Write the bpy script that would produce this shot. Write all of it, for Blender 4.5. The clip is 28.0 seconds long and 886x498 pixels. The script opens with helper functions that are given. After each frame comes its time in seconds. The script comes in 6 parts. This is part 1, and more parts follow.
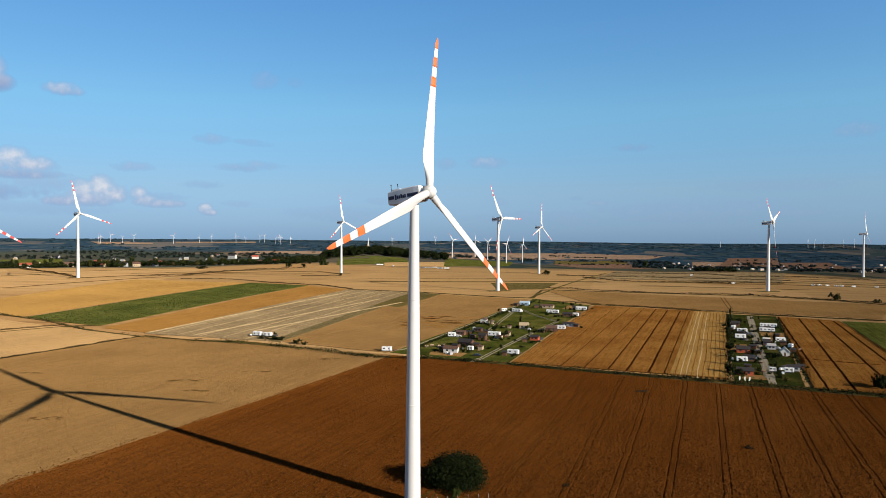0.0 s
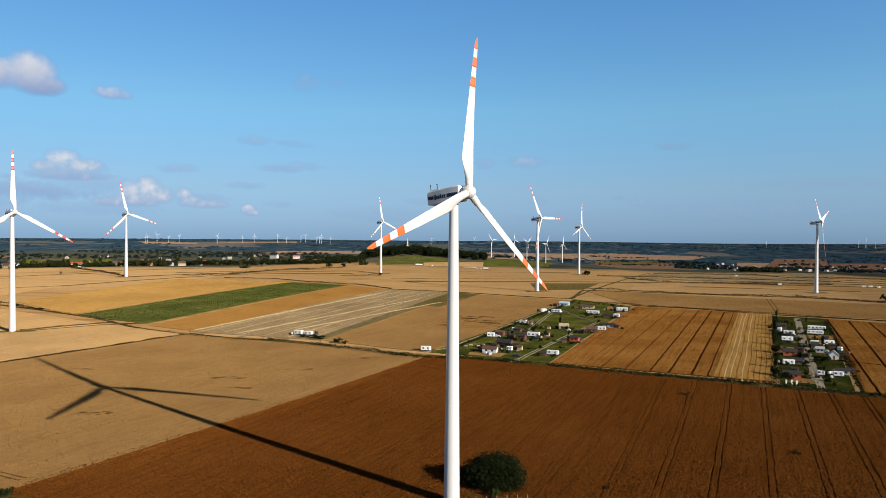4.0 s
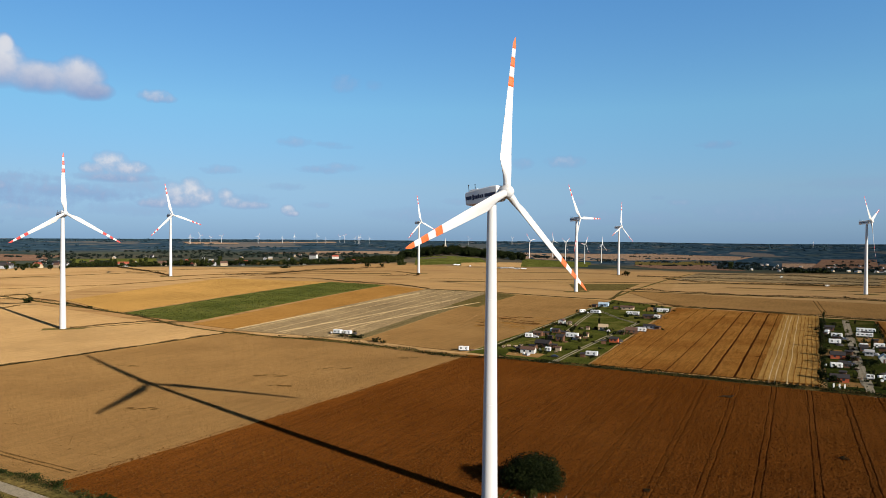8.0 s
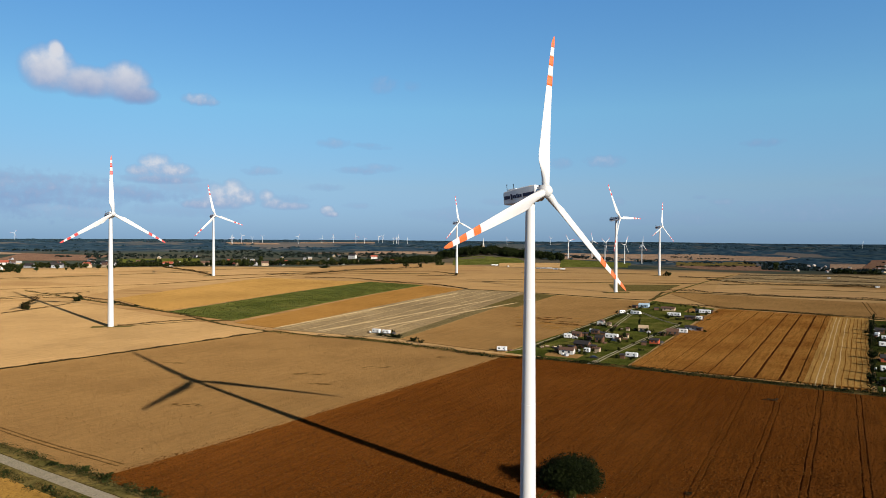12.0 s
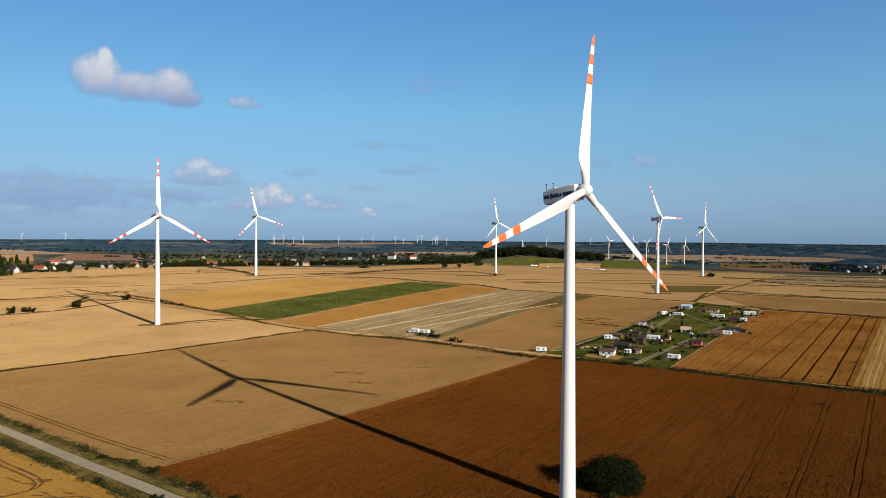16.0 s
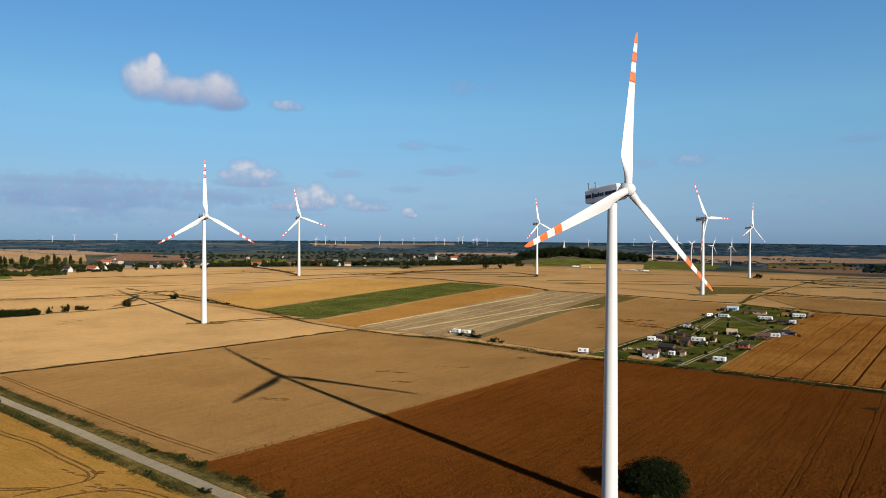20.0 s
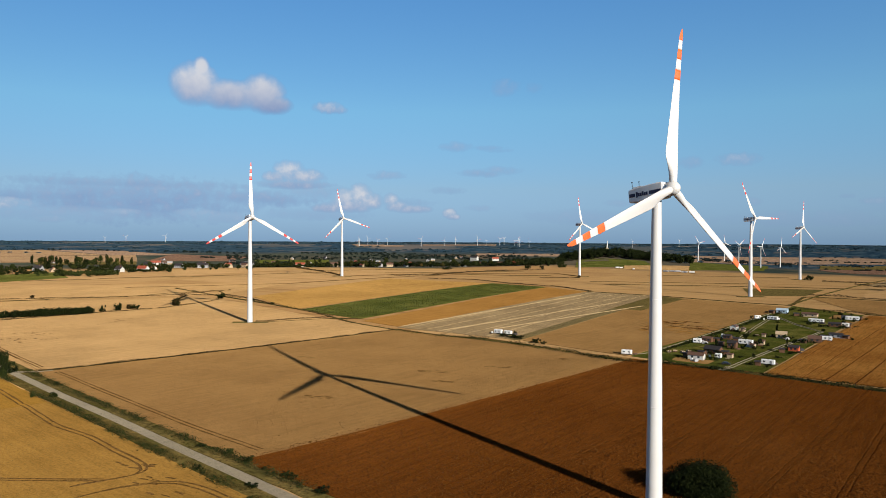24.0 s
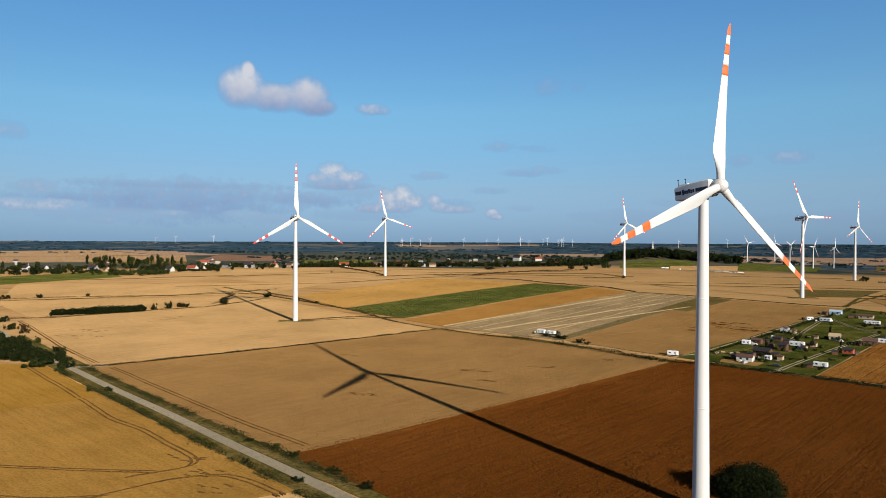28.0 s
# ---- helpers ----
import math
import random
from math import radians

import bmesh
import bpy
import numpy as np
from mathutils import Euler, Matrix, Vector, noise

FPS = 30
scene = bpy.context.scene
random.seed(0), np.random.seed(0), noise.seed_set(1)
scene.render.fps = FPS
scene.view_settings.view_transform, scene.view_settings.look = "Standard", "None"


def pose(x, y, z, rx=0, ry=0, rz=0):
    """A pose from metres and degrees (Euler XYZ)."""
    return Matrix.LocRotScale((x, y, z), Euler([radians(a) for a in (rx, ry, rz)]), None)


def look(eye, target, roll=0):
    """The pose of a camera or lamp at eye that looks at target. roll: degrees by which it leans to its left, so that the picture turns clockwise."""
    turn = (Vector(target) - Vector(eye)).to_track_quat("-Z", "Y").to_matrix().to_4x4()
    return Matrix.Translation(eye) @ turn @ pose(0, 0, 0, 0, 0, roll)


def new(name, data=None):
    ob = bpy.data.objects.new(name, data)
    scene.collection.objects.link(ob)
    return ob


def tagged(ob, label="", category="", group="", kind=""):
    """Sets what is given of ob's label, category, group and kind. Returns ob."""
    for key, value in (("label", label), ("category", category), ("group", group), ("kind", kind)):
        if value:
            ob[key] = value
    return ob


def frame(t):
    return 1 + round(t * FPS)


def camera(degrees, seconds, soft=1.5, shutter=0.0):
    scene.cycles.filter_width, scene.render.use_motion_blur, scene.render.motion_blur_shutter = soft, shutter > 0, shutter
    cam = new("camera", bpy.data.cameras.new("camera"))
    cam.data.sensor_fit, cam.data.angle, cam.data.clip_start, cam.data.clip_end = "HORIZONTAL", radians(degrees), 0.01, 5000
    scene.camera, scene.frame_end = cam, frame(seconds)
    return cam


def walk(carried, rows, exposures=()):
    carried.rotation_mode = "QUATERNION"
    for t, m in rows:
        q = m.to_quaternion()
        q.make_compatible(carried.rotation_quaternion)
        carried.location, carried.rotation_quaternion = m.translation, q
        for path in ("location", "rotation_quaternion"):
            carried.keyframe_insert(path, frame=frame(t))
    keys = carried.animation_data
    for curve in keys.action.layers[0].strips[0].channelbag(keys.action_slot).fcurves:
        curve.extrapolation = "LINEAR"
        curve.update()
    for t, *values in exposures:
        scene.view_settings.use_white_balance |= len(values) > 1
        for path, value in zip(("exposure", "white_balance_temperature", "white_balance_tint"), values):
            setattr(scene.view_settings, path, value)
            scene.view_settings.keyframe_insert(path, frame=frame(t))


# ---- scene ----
# the camera hovers and pans slowly to its left
cam = camera(63.9, 28.0, soft=0.75)
ROWS = [
    (0, 0.00, 0.00, 66.40, 0.00, -0.910, -0.412),
    (1, -0.02, -0.07, 66.40, 0.79, -0.919, -0.420),
    (2, -0.03, -0.14, 66.40, 1.59, -0.925, -0.424),
    (3, -0.05, -0.22, 66.39, 2.38, -0.928, -0.424),
    (6, -0.08, -0.49, 66.35, 4.63, -0.929, -0.412),
    (7, -0.09, -0.59, 66.32, 5.39, -0.929, -0.405),
    (8, -0.09, -0.70, 66.29, 6.19, -0.928, -0.397),
    (9, -0.09, -0.81, 66.26, 6.94, -0.928, -0.389),
    (10, -0.09, -0.93, 66.22, 7.71, -0.927, -0.381),
    (11, -0.09, -1.06, 66.18, 8.49, -0.926, -0.373),
    (12, -0.09, -1.19, 66.13, 9.25, -0.923, -0.365),
    (15, -0.07, -1.62, 65.97, 11.57, -0.910, -0.345),
    (16, -0.06, -1.77, 65.90, 12.39, -0.902, -0.340),
    (17, -0.05, -1.93, 65.84, 13.20, -0.892, -0.336),
    (18, -0.03, -2.10, 65.76, 14.02, -0.881, -0.332),
    (19, -0.02, -2.27, 65.68, 14.83, -0.867, -0.328),
    (20, -0.00, -2.45, 65.60, 15.67, -0.852, -0.325),
    (21, 0.02, -2.63, 65.52, 16.50, -0.835, -0.321),
    (24, 0.09, -3.22, 65.23, 19.02, -0.788, -0.308),
    (25, 0.12, -3.43, 65.13, 19.84, -0.776, -0.301),
    (26, 0.15, -3.64, 65.02, 20.69, -0.770, -0.291),
    (27, 0.18, -3.86, 64.90, 21.58, -0.770, -0.280),
    (28, 0.21, -4.09, 64.79, 22.45, -0.781, -0.265),
]
walk(cam, [(t, pose(x, y, z, 90 + pitch, roll, yaw)) for t, x, y, z, yaw, pitch, roll in ROWS], exposures=[(0.0, 0.60), (12.0, 0.52), (28.0, 0.43)])

# ---- sun and sky ----
SUN_AZ, SUN_EL = 127.8, 20.9      # degrees clockwise from +y, and above the horizon
sun = new("sun", bpy.data.lights.new("sun", "SUN"))
sun.data.energy, sun.data.angle, sun.data.color = 5.0, radians(0.6), (1.0, 0.89, 0.735)
SUN_DIR = Vector((math.sin(radians(SUN_AZ)) * math.cos(radians(SUN_EL)), math.cos(radians(SUN_AZ)) * math.cos(radians(SUN_EL)), math.sin(radians(SUN_EL))))
sun.matrix_world = look((0, 0, 300), Vector((0, 0, 300)) - SUN_DIR)

world = bpy.data.worlds.new("world")
scene.world = world
world.use_nodes = True
SKY_STRENGTH = 0.06
# azimuth, height, half width, half height in degrees, whiteness 0 to 1, cover
HEAPS = [
    (-38.3, 11.5, 1.82, 1.64), (-37.8, 12.8, 0.59, 0.73), (-35.8, 10.9, 2.19, 1.19), (-33.3, 11.1, 1.73, 1.50), (-32.5, 10.3, 1.55, 0.73),
    (-31.3, 5.4, 1.25, 0.80), (-30.2, 4.9, 1.90, 0.62), (-32.3, 4.8, 1.05, 0.48), (-30.8, 4.2, 3.00, 0.42), (-26.9, 3.2, 0.90, 0.85),
    (-25.7, 3.5, 0.95, 0.95), (-24.7, 3.0, 0.90, 0.65), (-26.5, 2.6, 2.00, 0.62), (-28.3, 2.4, 1.40, 0.42), (-23.2, 3.1, 0.62, 0.62),
    (-22.7, 2.6, 1.00, 0.46), (-21.5, 2.4, 1.70, 0.36), (-18.5, 2.1, 0.60, 0.40), (-18.2, 1.8, 0.55, 0.28), (-28.3, 10.3, 1.30, 0.50),
    (-27.8, 10.1, 1.10, 0.32),
]
WISPS = [
    (-53.9, 7.3, 1.28, 0.68, 0.5, 0.6), (-52.6, 2.3, 3.87, 0.50, 0.8, 0.8), (-52.4, 3.5, 1.64, 0.68, 0.5, 0.6), (-47.9, 1.3, 1.19, 0.27, 0.7, 0.5),
    (-43.5, 1.9, 1.55, 0.27, 0.8, 0.5), (-38.2, 1.9, 1.64, 0.36, 0.85, 0.55), (-42.3, 3.9, 8.66, 0.50, 0.15, 0.8), (-45.1, 2.9, 10.94, 0.59, 0.1, 0.8),
    (-34.3, 3.1, 5.47, 0.73, 0.15, 0.8), (-38.6, 3.7, 4.10, 0.46, 0.3, 0.45), (-23.6, 5.1, 1.55, 0.36, 0.45, 0.6), (-18.0, 7.4, 1.28, 0.41, 0.45, 0.5),
    (-15.9, 5.3, 1.91, 0.32, 0.35, 0.65), (-14.5, 7.1, 1.37, 0.18, 0.3, 0.35), (-16.1, 2.5, 1.28, 0.27, 0.6, 0.35), (-5.0, 2.9, 1.28, 0.32, 0.7, 0.4),
    (-6.2, 1.5, 0.82, 0.27, 0.6, 0.3), (-14.1, 12.0, 1.09, 0.68, 0.5, 0.4), (-11.8, 11.9, 0.73, 0.46, 0.45, 0.25), (3.5, 6.1, 1.64, 0.50, 0.6, 0.6),
    (0.1, 5.9, 1.00, 0.50, 0.45, 0.5), (14.9, 7.1, 1.55, 0.32, 0.2, 0.5), (30.1, 7.7, 1.55, 0.59, 0.45, 0.55), (-14.5, 5.5, 1.82, 0.36, 0.45, 0.5),
    (-15.3, 7.3, 1.55, 0.23, 0.35, 0.4), (4.6, 2.9, 0.64, 0.36, 0.7, 0.4), (12.3, 2.8, 1.19, 0.27, 0.6, 0.35), (10.6, 3.2, 0.64, 0.18, 0.3, 0.3),
    (-42.0, 2.8, 9.5, 1.75, 0.12, 0.85), (-47.0, 1.7, 6.5, 0.55, 0.5, 0.4), (-36.5, 1.6, 3.5, 0.45, 0.6, 0.4), (-29.5, 1.9, 4.5, 0.5, 0.4, 0.35), (-29.0, 3.6, 4.2, 0.6, 0.35, 0.45), (-22.5, 2.9, 3.0, 0.4, 0.3, 0.4), (-19.0, 3.9, 1.8, 0.3, 0.25, 0.4),
    (20.0, 2.2, 9.0, 0.9, 0.5, 0.3), (8.0, 1.6, 6.0, 0.6, 0.5, 0.3), (25.0, 4.0, 5.0, 0.5, 0.4, 0.25), (-8.0, 1.8, 5.0, 0.6, 0.5, 0.3), (17.4, 2.4, 2.73, 0.23, 0.3, 0.35), (22.3, 2.7, 3.19, 0.23, 0.4, 0.3), (26.8, 2.0, 2.73, 0.27, 0.5, 0.3), (18.7, 1.5, 5.47, 0.23, 0.3, 0.3),
]


def build_sky():
    nt = world.node_tree
    nt.nodes.clear()
    N = nt.nodes.new
    L = nt.links.new

    def math_node(op, a, b=None, c=None, clamp=False):
        n = N("ShaderNodeMath")
        n.operation, n.use_clamp = op, clamp
        for i, v in enumerate((a, b, c)):
            if v is None:
                continue
            if isinstance(v, (int, float)):
                n.inputs[i].default_value = v
            else:
                L(v, n.inputs[i])
        return n.outputs[0]

    out, bg = N("ShaderNodeOutputWorld"), N("ShaderNodeBackground")
    sky = N("ShaderNodeTexSky")
    sky.sky_type, sky.sun_disc = "NISHITA", False
    sky.sun_elevation, sky.sun_rotation = radians(SUN_EL), radians(SUN_AZ)
    sky.altitude, sky.air_density, sky.dust_density, sky.ozone_density = 100, 1.0, 0.0, 2.0
    co = N("ShaderNodeTexCoord")
    warp = N("ShaderNodeTexNoise")
    warp.inputs["Scale"].default_value, warp.inputs["Detail"].default_value = 24.0, 4.0
    warp.inputs["Roughness"].default_value = 0.48
    stretch = N("ShaderNodeMapping")
    stretch.inputs["Scale"].default_value = (1, 1, 2.0)
    L(co.outputs["Generated"], stretch.inputs[0])
    L(stretch.outputs[0], warp.inputs["Vector"])
    sep = N("ShaderNodeSeparateXYZ")
    L(co.outputs["Generated"], sep.inputs[0])
    az = math_node("MULTIPLY", math_node("ARCTAN2", sep.outputs[0], sep.outputs[1]), 57.2958)
    el = math_node("MULTIPLY", math_node("ARCSINE", sep.outputs[2]), 57.2958)
    ragged = math_node("MULTIPLY", math_node("SUBTRACT", warp.outputs["Fac"], 0.5), 2.0)
    puffs = N("ShaderNodeTexNoise")
    puffs.inputs["Scale"].default_value, puffs.inputs["Detail"].default_value, puffs.inputs["Roughness"].default_value = 70.0, 5.0, 0.55
    L(co.outputs["Generated"], puffs.inputs["Vector"])
    lumpy = math_node("MULTIPLY", math_node("SUBTRACT", puffs.outputs["Fac"], 0.5), 2.4)
    specks = N("ShaderNodeTexNoise")
    specks.inputs["Scale"].default_value, specks.inputs["Detail"].default_value, specks.inputs["Roughness"].default_value = 100.0, 6.0, 0.6
    L(co.outputs["Generated"], specks.inputs["Vector"])
    fluffy = math_node("MULTIPLY", math_node("SUBTRACT", specks.outputs["Fac"], 0.5), 2.4)
    cover, white = None, None

    def add_cloud(dens, edge, amount, shade):
        nonlocal cover, white
        m = math_node("MULTIPLY", dens, edge)
        m = math_node("MULTIPLY", math_node("SMOOTH_MIN", math_node("MAXIMUM", m, 0.0), 1.0, 0.5), amount)
        lit = math_node("MULTIPLY", m, math_node("MULTIPLY", shade, 1.0, clamp=True))
        cover = m if cover is None else math_node("MAXIMUM", cover, m)
        white = lit if white is None else math_node("MAXIMUM", white, lit)

    def oval(a, e, w, h, under):
        dx = math_node("MULTIPLY", math_node("SUBTRACT", az, a), 1 / (w * 1.1))
        dy = math_node("MULTIPLY", math_node("SUBTRACT", el, e), 1 / (h * 1.1))
        flat = math_node("MAXIMUM", dy, math_node("MULTIPLY", dy, -under))
        return dy, math_node("SUBTRACT", 1.0, math_node("ADD", math_node("MULTIPLY", dx, dx), math_node("MULTIPLY", flat, flat)))

    # heaped clouds: several lumps melt into one
    for first, last, rough, edge, mid, half, glow in ((0, 5, 0.24, 1.35, 11.4, 1.7, 0.58), (5, 9, 0.5, 0.8, 4.8, 1.0, 0.62), (9, 14, 0.5, 0.85, 3.0, 1.1, 0.72), (14, 17, 0.5, 0.75, 2.7, 1.0, 0.66), (17, 19, 0.75, 1.1, 1.9, 0.5, 0.7), (19, 21, 0.7, 0.9, 10.2, 0.6, 0.5)):
        dens = None
        for a, e, w, h in HEAPS[first:last]:
            o = oval(a, e, w, h, 1.05)[1]
            dens = o if dens is None else math_node("SMOOTH_MAX", dens, o, 0.6)
        tex = lumpy if first == 0 else fluffy
        dens = math_node("MULTIPLY_ADD", tex, rough, dens)
        rise = math_node("MULTIPLY", math_node("SUBTRACT", el, mid), 0.55 / half)
        add_cloud(dens, edge, 1.0 if half > 0.7 else 0.8, math_node("ADD", rise, math_node("MULTIPLY_ADD", tex, 0.12 if first == 0 else 0.3, glow)))
    for a, e, w, h, bright, amount in WISPS:
        dy, dens = oval(a, e, w, h, 1.0)
        dens = math_node("ADD", dens, math_node("MULTIPLY_ADD", fluffy, 0.8, math_node("MULTIPLY", ragged, 0.6)))
        add_cloud(dens, 0.7, amount, math_node("ADD", math_node("MULTIPLY", dy, 0.22), math_node("MULTIPLY_ADD", fluffy, 0.35, bright * 1.15 - 0.04)))
    body = N("ShaderNodeMix")
    body.data_type = "RGBA"
    L(math_node("MULTIPLY", white, 1.2, clamp=True), body.inputs[0])
    body.inputs[6].default_value = (2.3, 3.5, 6.3, 1)
    body.inputs[7].default_value = (7.9, 8.1, 8.8, 1)
    mix = N("ShaderNodeMix")
    mix.data_type = "RGBA"
    L(cover, mix.inputs[0])
    # summer haze: the air near the horizon is bluer than the clear-air model gives
    ramp = N("ShaderNodeValToRGB")
    els = ramp.color_ramp.elements
    stops = [(0.0, (0.26, 0.495, 1.22)), (0.067, (0.60, 0.782, 1.13)), (0.167, (0.80, 1.20, 1.39)), (0.333, (0.74, 1.29, 1.69)), (0.58, (0.76, 0.48, 0.35))]
    while len(els) < len(stops):
        els.new(0.5)
    for e, (p, c) in zip(els, stops):
        e.position, e.color = p, (*c, 1)
    L(math_node("MULTIPLY", el, 1 / 60, clamp=True), ramp.inputs[0])
    tone = N("ShaderNodeMix")
    tone.data_type, tone.blend_type = "RGBA", "MULTIPLY"
    tone.inputs[0].default_value = 1.0
    L(sky.outputs[0], tone.inputs[6])
    L(ramp.outputs[0], tone.inputs[7])
    side = N("ShaderNodeVectorMath")
    side.operation = "SCALE"
    L(tone.outputs[2], side.inputs[0])
    L(math_node("MULTIPLY_ADD", sep.outputs[0], 0.27, 1.03), side.inputs["Scale"])
    L(side.outputs[0], mix.inputs[6])
    L(body.outputs[2], mix.inputs[7])
    L(mix.outputs[2], bg.inputs[0])
    bg.inputs[1].default_value = SKY_STRENGTH
    L(bg.outputs[0], out.inputs[0])


build_sky()

# ---- materials ----
def material(name, build):
    m = bpy.data.materials.new(name)
    m.use_nodes = True
    nt = m.node_tree
    bsdf = nt.nodes["Principled BSDF"]
    build(nt, nt.nodes.new, nt.links.new, bsdf)
    return m


def noise_node(N, L, vec, scale, detail=4.0, rough=0.55):
    n = N("ShaderNodeTexNoise")
    n.inputs["Scale"].default_value, n.inputs["Detail"].default_value, n.inputs["Roughness"].default_value = scale, detail, rough
    L(vec, n.inputs["Vector"])
    return n.outputs["Fac"]


def ramp_node(N, L, fac, stops):
    r = N("ShaderNodeValToRGB")
    els = r.color_ramp.elements
    while len(els) < len(stops):
        els.new(0.5)
    for e, (p, c) in zip(els, stops):
        e.position, e.color = p, (*c, 1)
    L(fac, r.inputs[0])
    return r.outputs[0]


def mix_node(N, L, fac, a, b, mode="MIX"):
    n = N("ShaderNodeMix")
    n.data_type, n.blend_type = "RGBA", mode
    for sock, v in ((n.inputs[0], fac), (n.inputs[6], a), (n.inputs[7], b)):
        if isinstance(v, (int, float)):
            sock.default_value = v
        elif isinstance(v, tuple):
            sock.default_value = (*v, 1)
        else:
            L(v, sock)
    return n.outputs[2]


def bump_node(N, L, bsdf, height, strength, dist):
    b = N("ShaderNodeBump")
    b.inputs["Strength"].default_value, b.inputs["Distance"].default_value = strength, dist
    L(height, b.inputs["Height"])
    L(b.outputs[0], bsdf.inputs["Normal"])


ROW_ANGLE = 69.3      # the way that most rows run, degrees from +x


def crop(name, dark, mid, light, streak=0.35, grain=0.9, turn=ROW_ANGLE, patch=0.012, mottle=0.85):
    """Standing ripe crop or stubble: broad patches, streaks along the rows, fine grain."""
    def build(nt, N, L, bsdf):
        co = N("ShaderNodeTexCoord").outputs["Object"]
        mp = N("ShaderNodeMapping")
        mp.inputs["Rotation"].default_value = (0, 0, -radians(turn))
        L(co, mp.inputs[0])
        rows = N("ShaderNodeMapping")
        rows.inputs["Scale"].default_value = (0.035, 0.55, 0.0)
        L(mp.outputs[0], rows.inputs[0])
        flat = N("ShaderNodeMapping")
        flat.inputs["Scale"].default_value = (1, 1, 0.0)
        L(co, flat.inputs[0])
        big = noise_node(N, L, flat.outputs[0], patch, 5)
        line = noise_node(N, L, rows.outputs[0], 1.0, 4)
        fine = noise_node(N, L, flat.outputs[0], grain * 1.3, 4, 0.8)
        clump = noise_node(N, L, flat.outputs[0], 0.22, 5, 0.7)
        c = ramp_node(N, L, big, [(0.3, dark), (0.5, mid), (0.72, light)])
        s = ramp_node(N, L, line, [(0.36, (0.6, 0.57, 0.54)), (0.5, (1, 1, 1)), (0.64, (1.2, 1.18, 1.15))])
        c = mix_node(N, L, streak, c, mix_node(N, L, 1.0, c, s, "MULTIPLY"))
        g = ramp_node(N, L, fine, [(0.38, (0.30, 0.26, 0.22)), (0.48, (0.95, 0.94, 0.92)), (0.60, (1.4, 1.37, 1.32))])
        c = mix_node(N, L, mottle, c, mix_node(N, L, 1.0, c, g, "MULTIPLY"))
        k = ramp_node(N, L, clump, [(0.36, (0.62, 0.58, 0.54)), (0.48, (1, 1, 1)), (0.62, (1.2, 1.18, 1.14))])
        c = mix_node(N, L, mottle * 0.45, c, mix_node(N, L, 1.0, c, k, "MULTIPLY"))
        L(c, bsdf.inputs["Base Color"])
        bsdf.inputs["Roughness"].default_value = 0.9
        bsdf.inputs["Diffuse Roughness"].default_value = 1.0
        bsdf.inputs["Specular IOR Level"].default_value = 0.0
        bump_node(N, L, bsdf, fine, 0.7, 0.5)
    return material(name, build)


def plain(name, col, rough=0.6, vary=0.12, scale=1.2, metal=0.0, spec=0.4):
    """Paint, plastic, cloth: one colour with faint dirt at two scales."""
    def build(nt, N, L, bsdf):
        co = N("ShaderNodeTexCoord").outputs["Object"]
        a, b = noise_node(N, L, co, scale, 5), noise_node(N, L, co, scale * 9, 3)
        lo, hi = tuple(v * (1 - vary * 1.6) for v in col), tuple(min(1, v * (1 + vary * 0.5)) for v in col)
        c = ramp_node(N, L, a, [(0.3, lo), (0.6, col), (0.8, hi)])
        c = mix_node(N, L, vary, c, ramp_node(N, L, b, [(0.35, tuple(v * 0.5 for v in col)), (0.6, col)]))
        L(c, bsdf.inputs["Base Color"])
        bsdf.inputs["Roughness"].default_value, bsdf.inputs["Metallic"].default_value = rough, metal
        bsdf.inputs["Specular IOR Level"].default_value = spec
    return material(name, build)


def foliage(name, dark, light):
    def build(nt, N, L, bsdf):
        co = N("ShaderNodeTexCoord").outputs["Object"]
        geo = N("ShaderNodeNewGeometry")
        inf = N("ShaderNodeObjectInfo")
        c = ramp_node(N, L, geo.outputs["Random Per Island"], [(0.0, dark), (1.0, light)])
        c2 = ramp_node(N, L, inf.outputs["Random"], [(0.0, (0.7, 0.75, 0.7)), (0.5, (1, 1, 1)), (1.0, (1.35, 1.15, 0.9))])
        c = mix_node(N, L, 1.0, c, c2, "MULTIPLY")
        k = ramp_node(N, L, noise_node(N, L, co, 0.5, 3), [(0.3, (0.7, 0.7, 0.7)), (0.7, (1.15, 1.15, 1.1))])
        L(mix_node(N, L, 1.0, c, k, "MULTIPLY"), bsdf.inputs["Base Color"])
        bsdf.inputs["Roughness"].default_value = 0.75
        bsdf.inputs["Specular IOR Level"].default_value = 0.05
    return material(name, build)


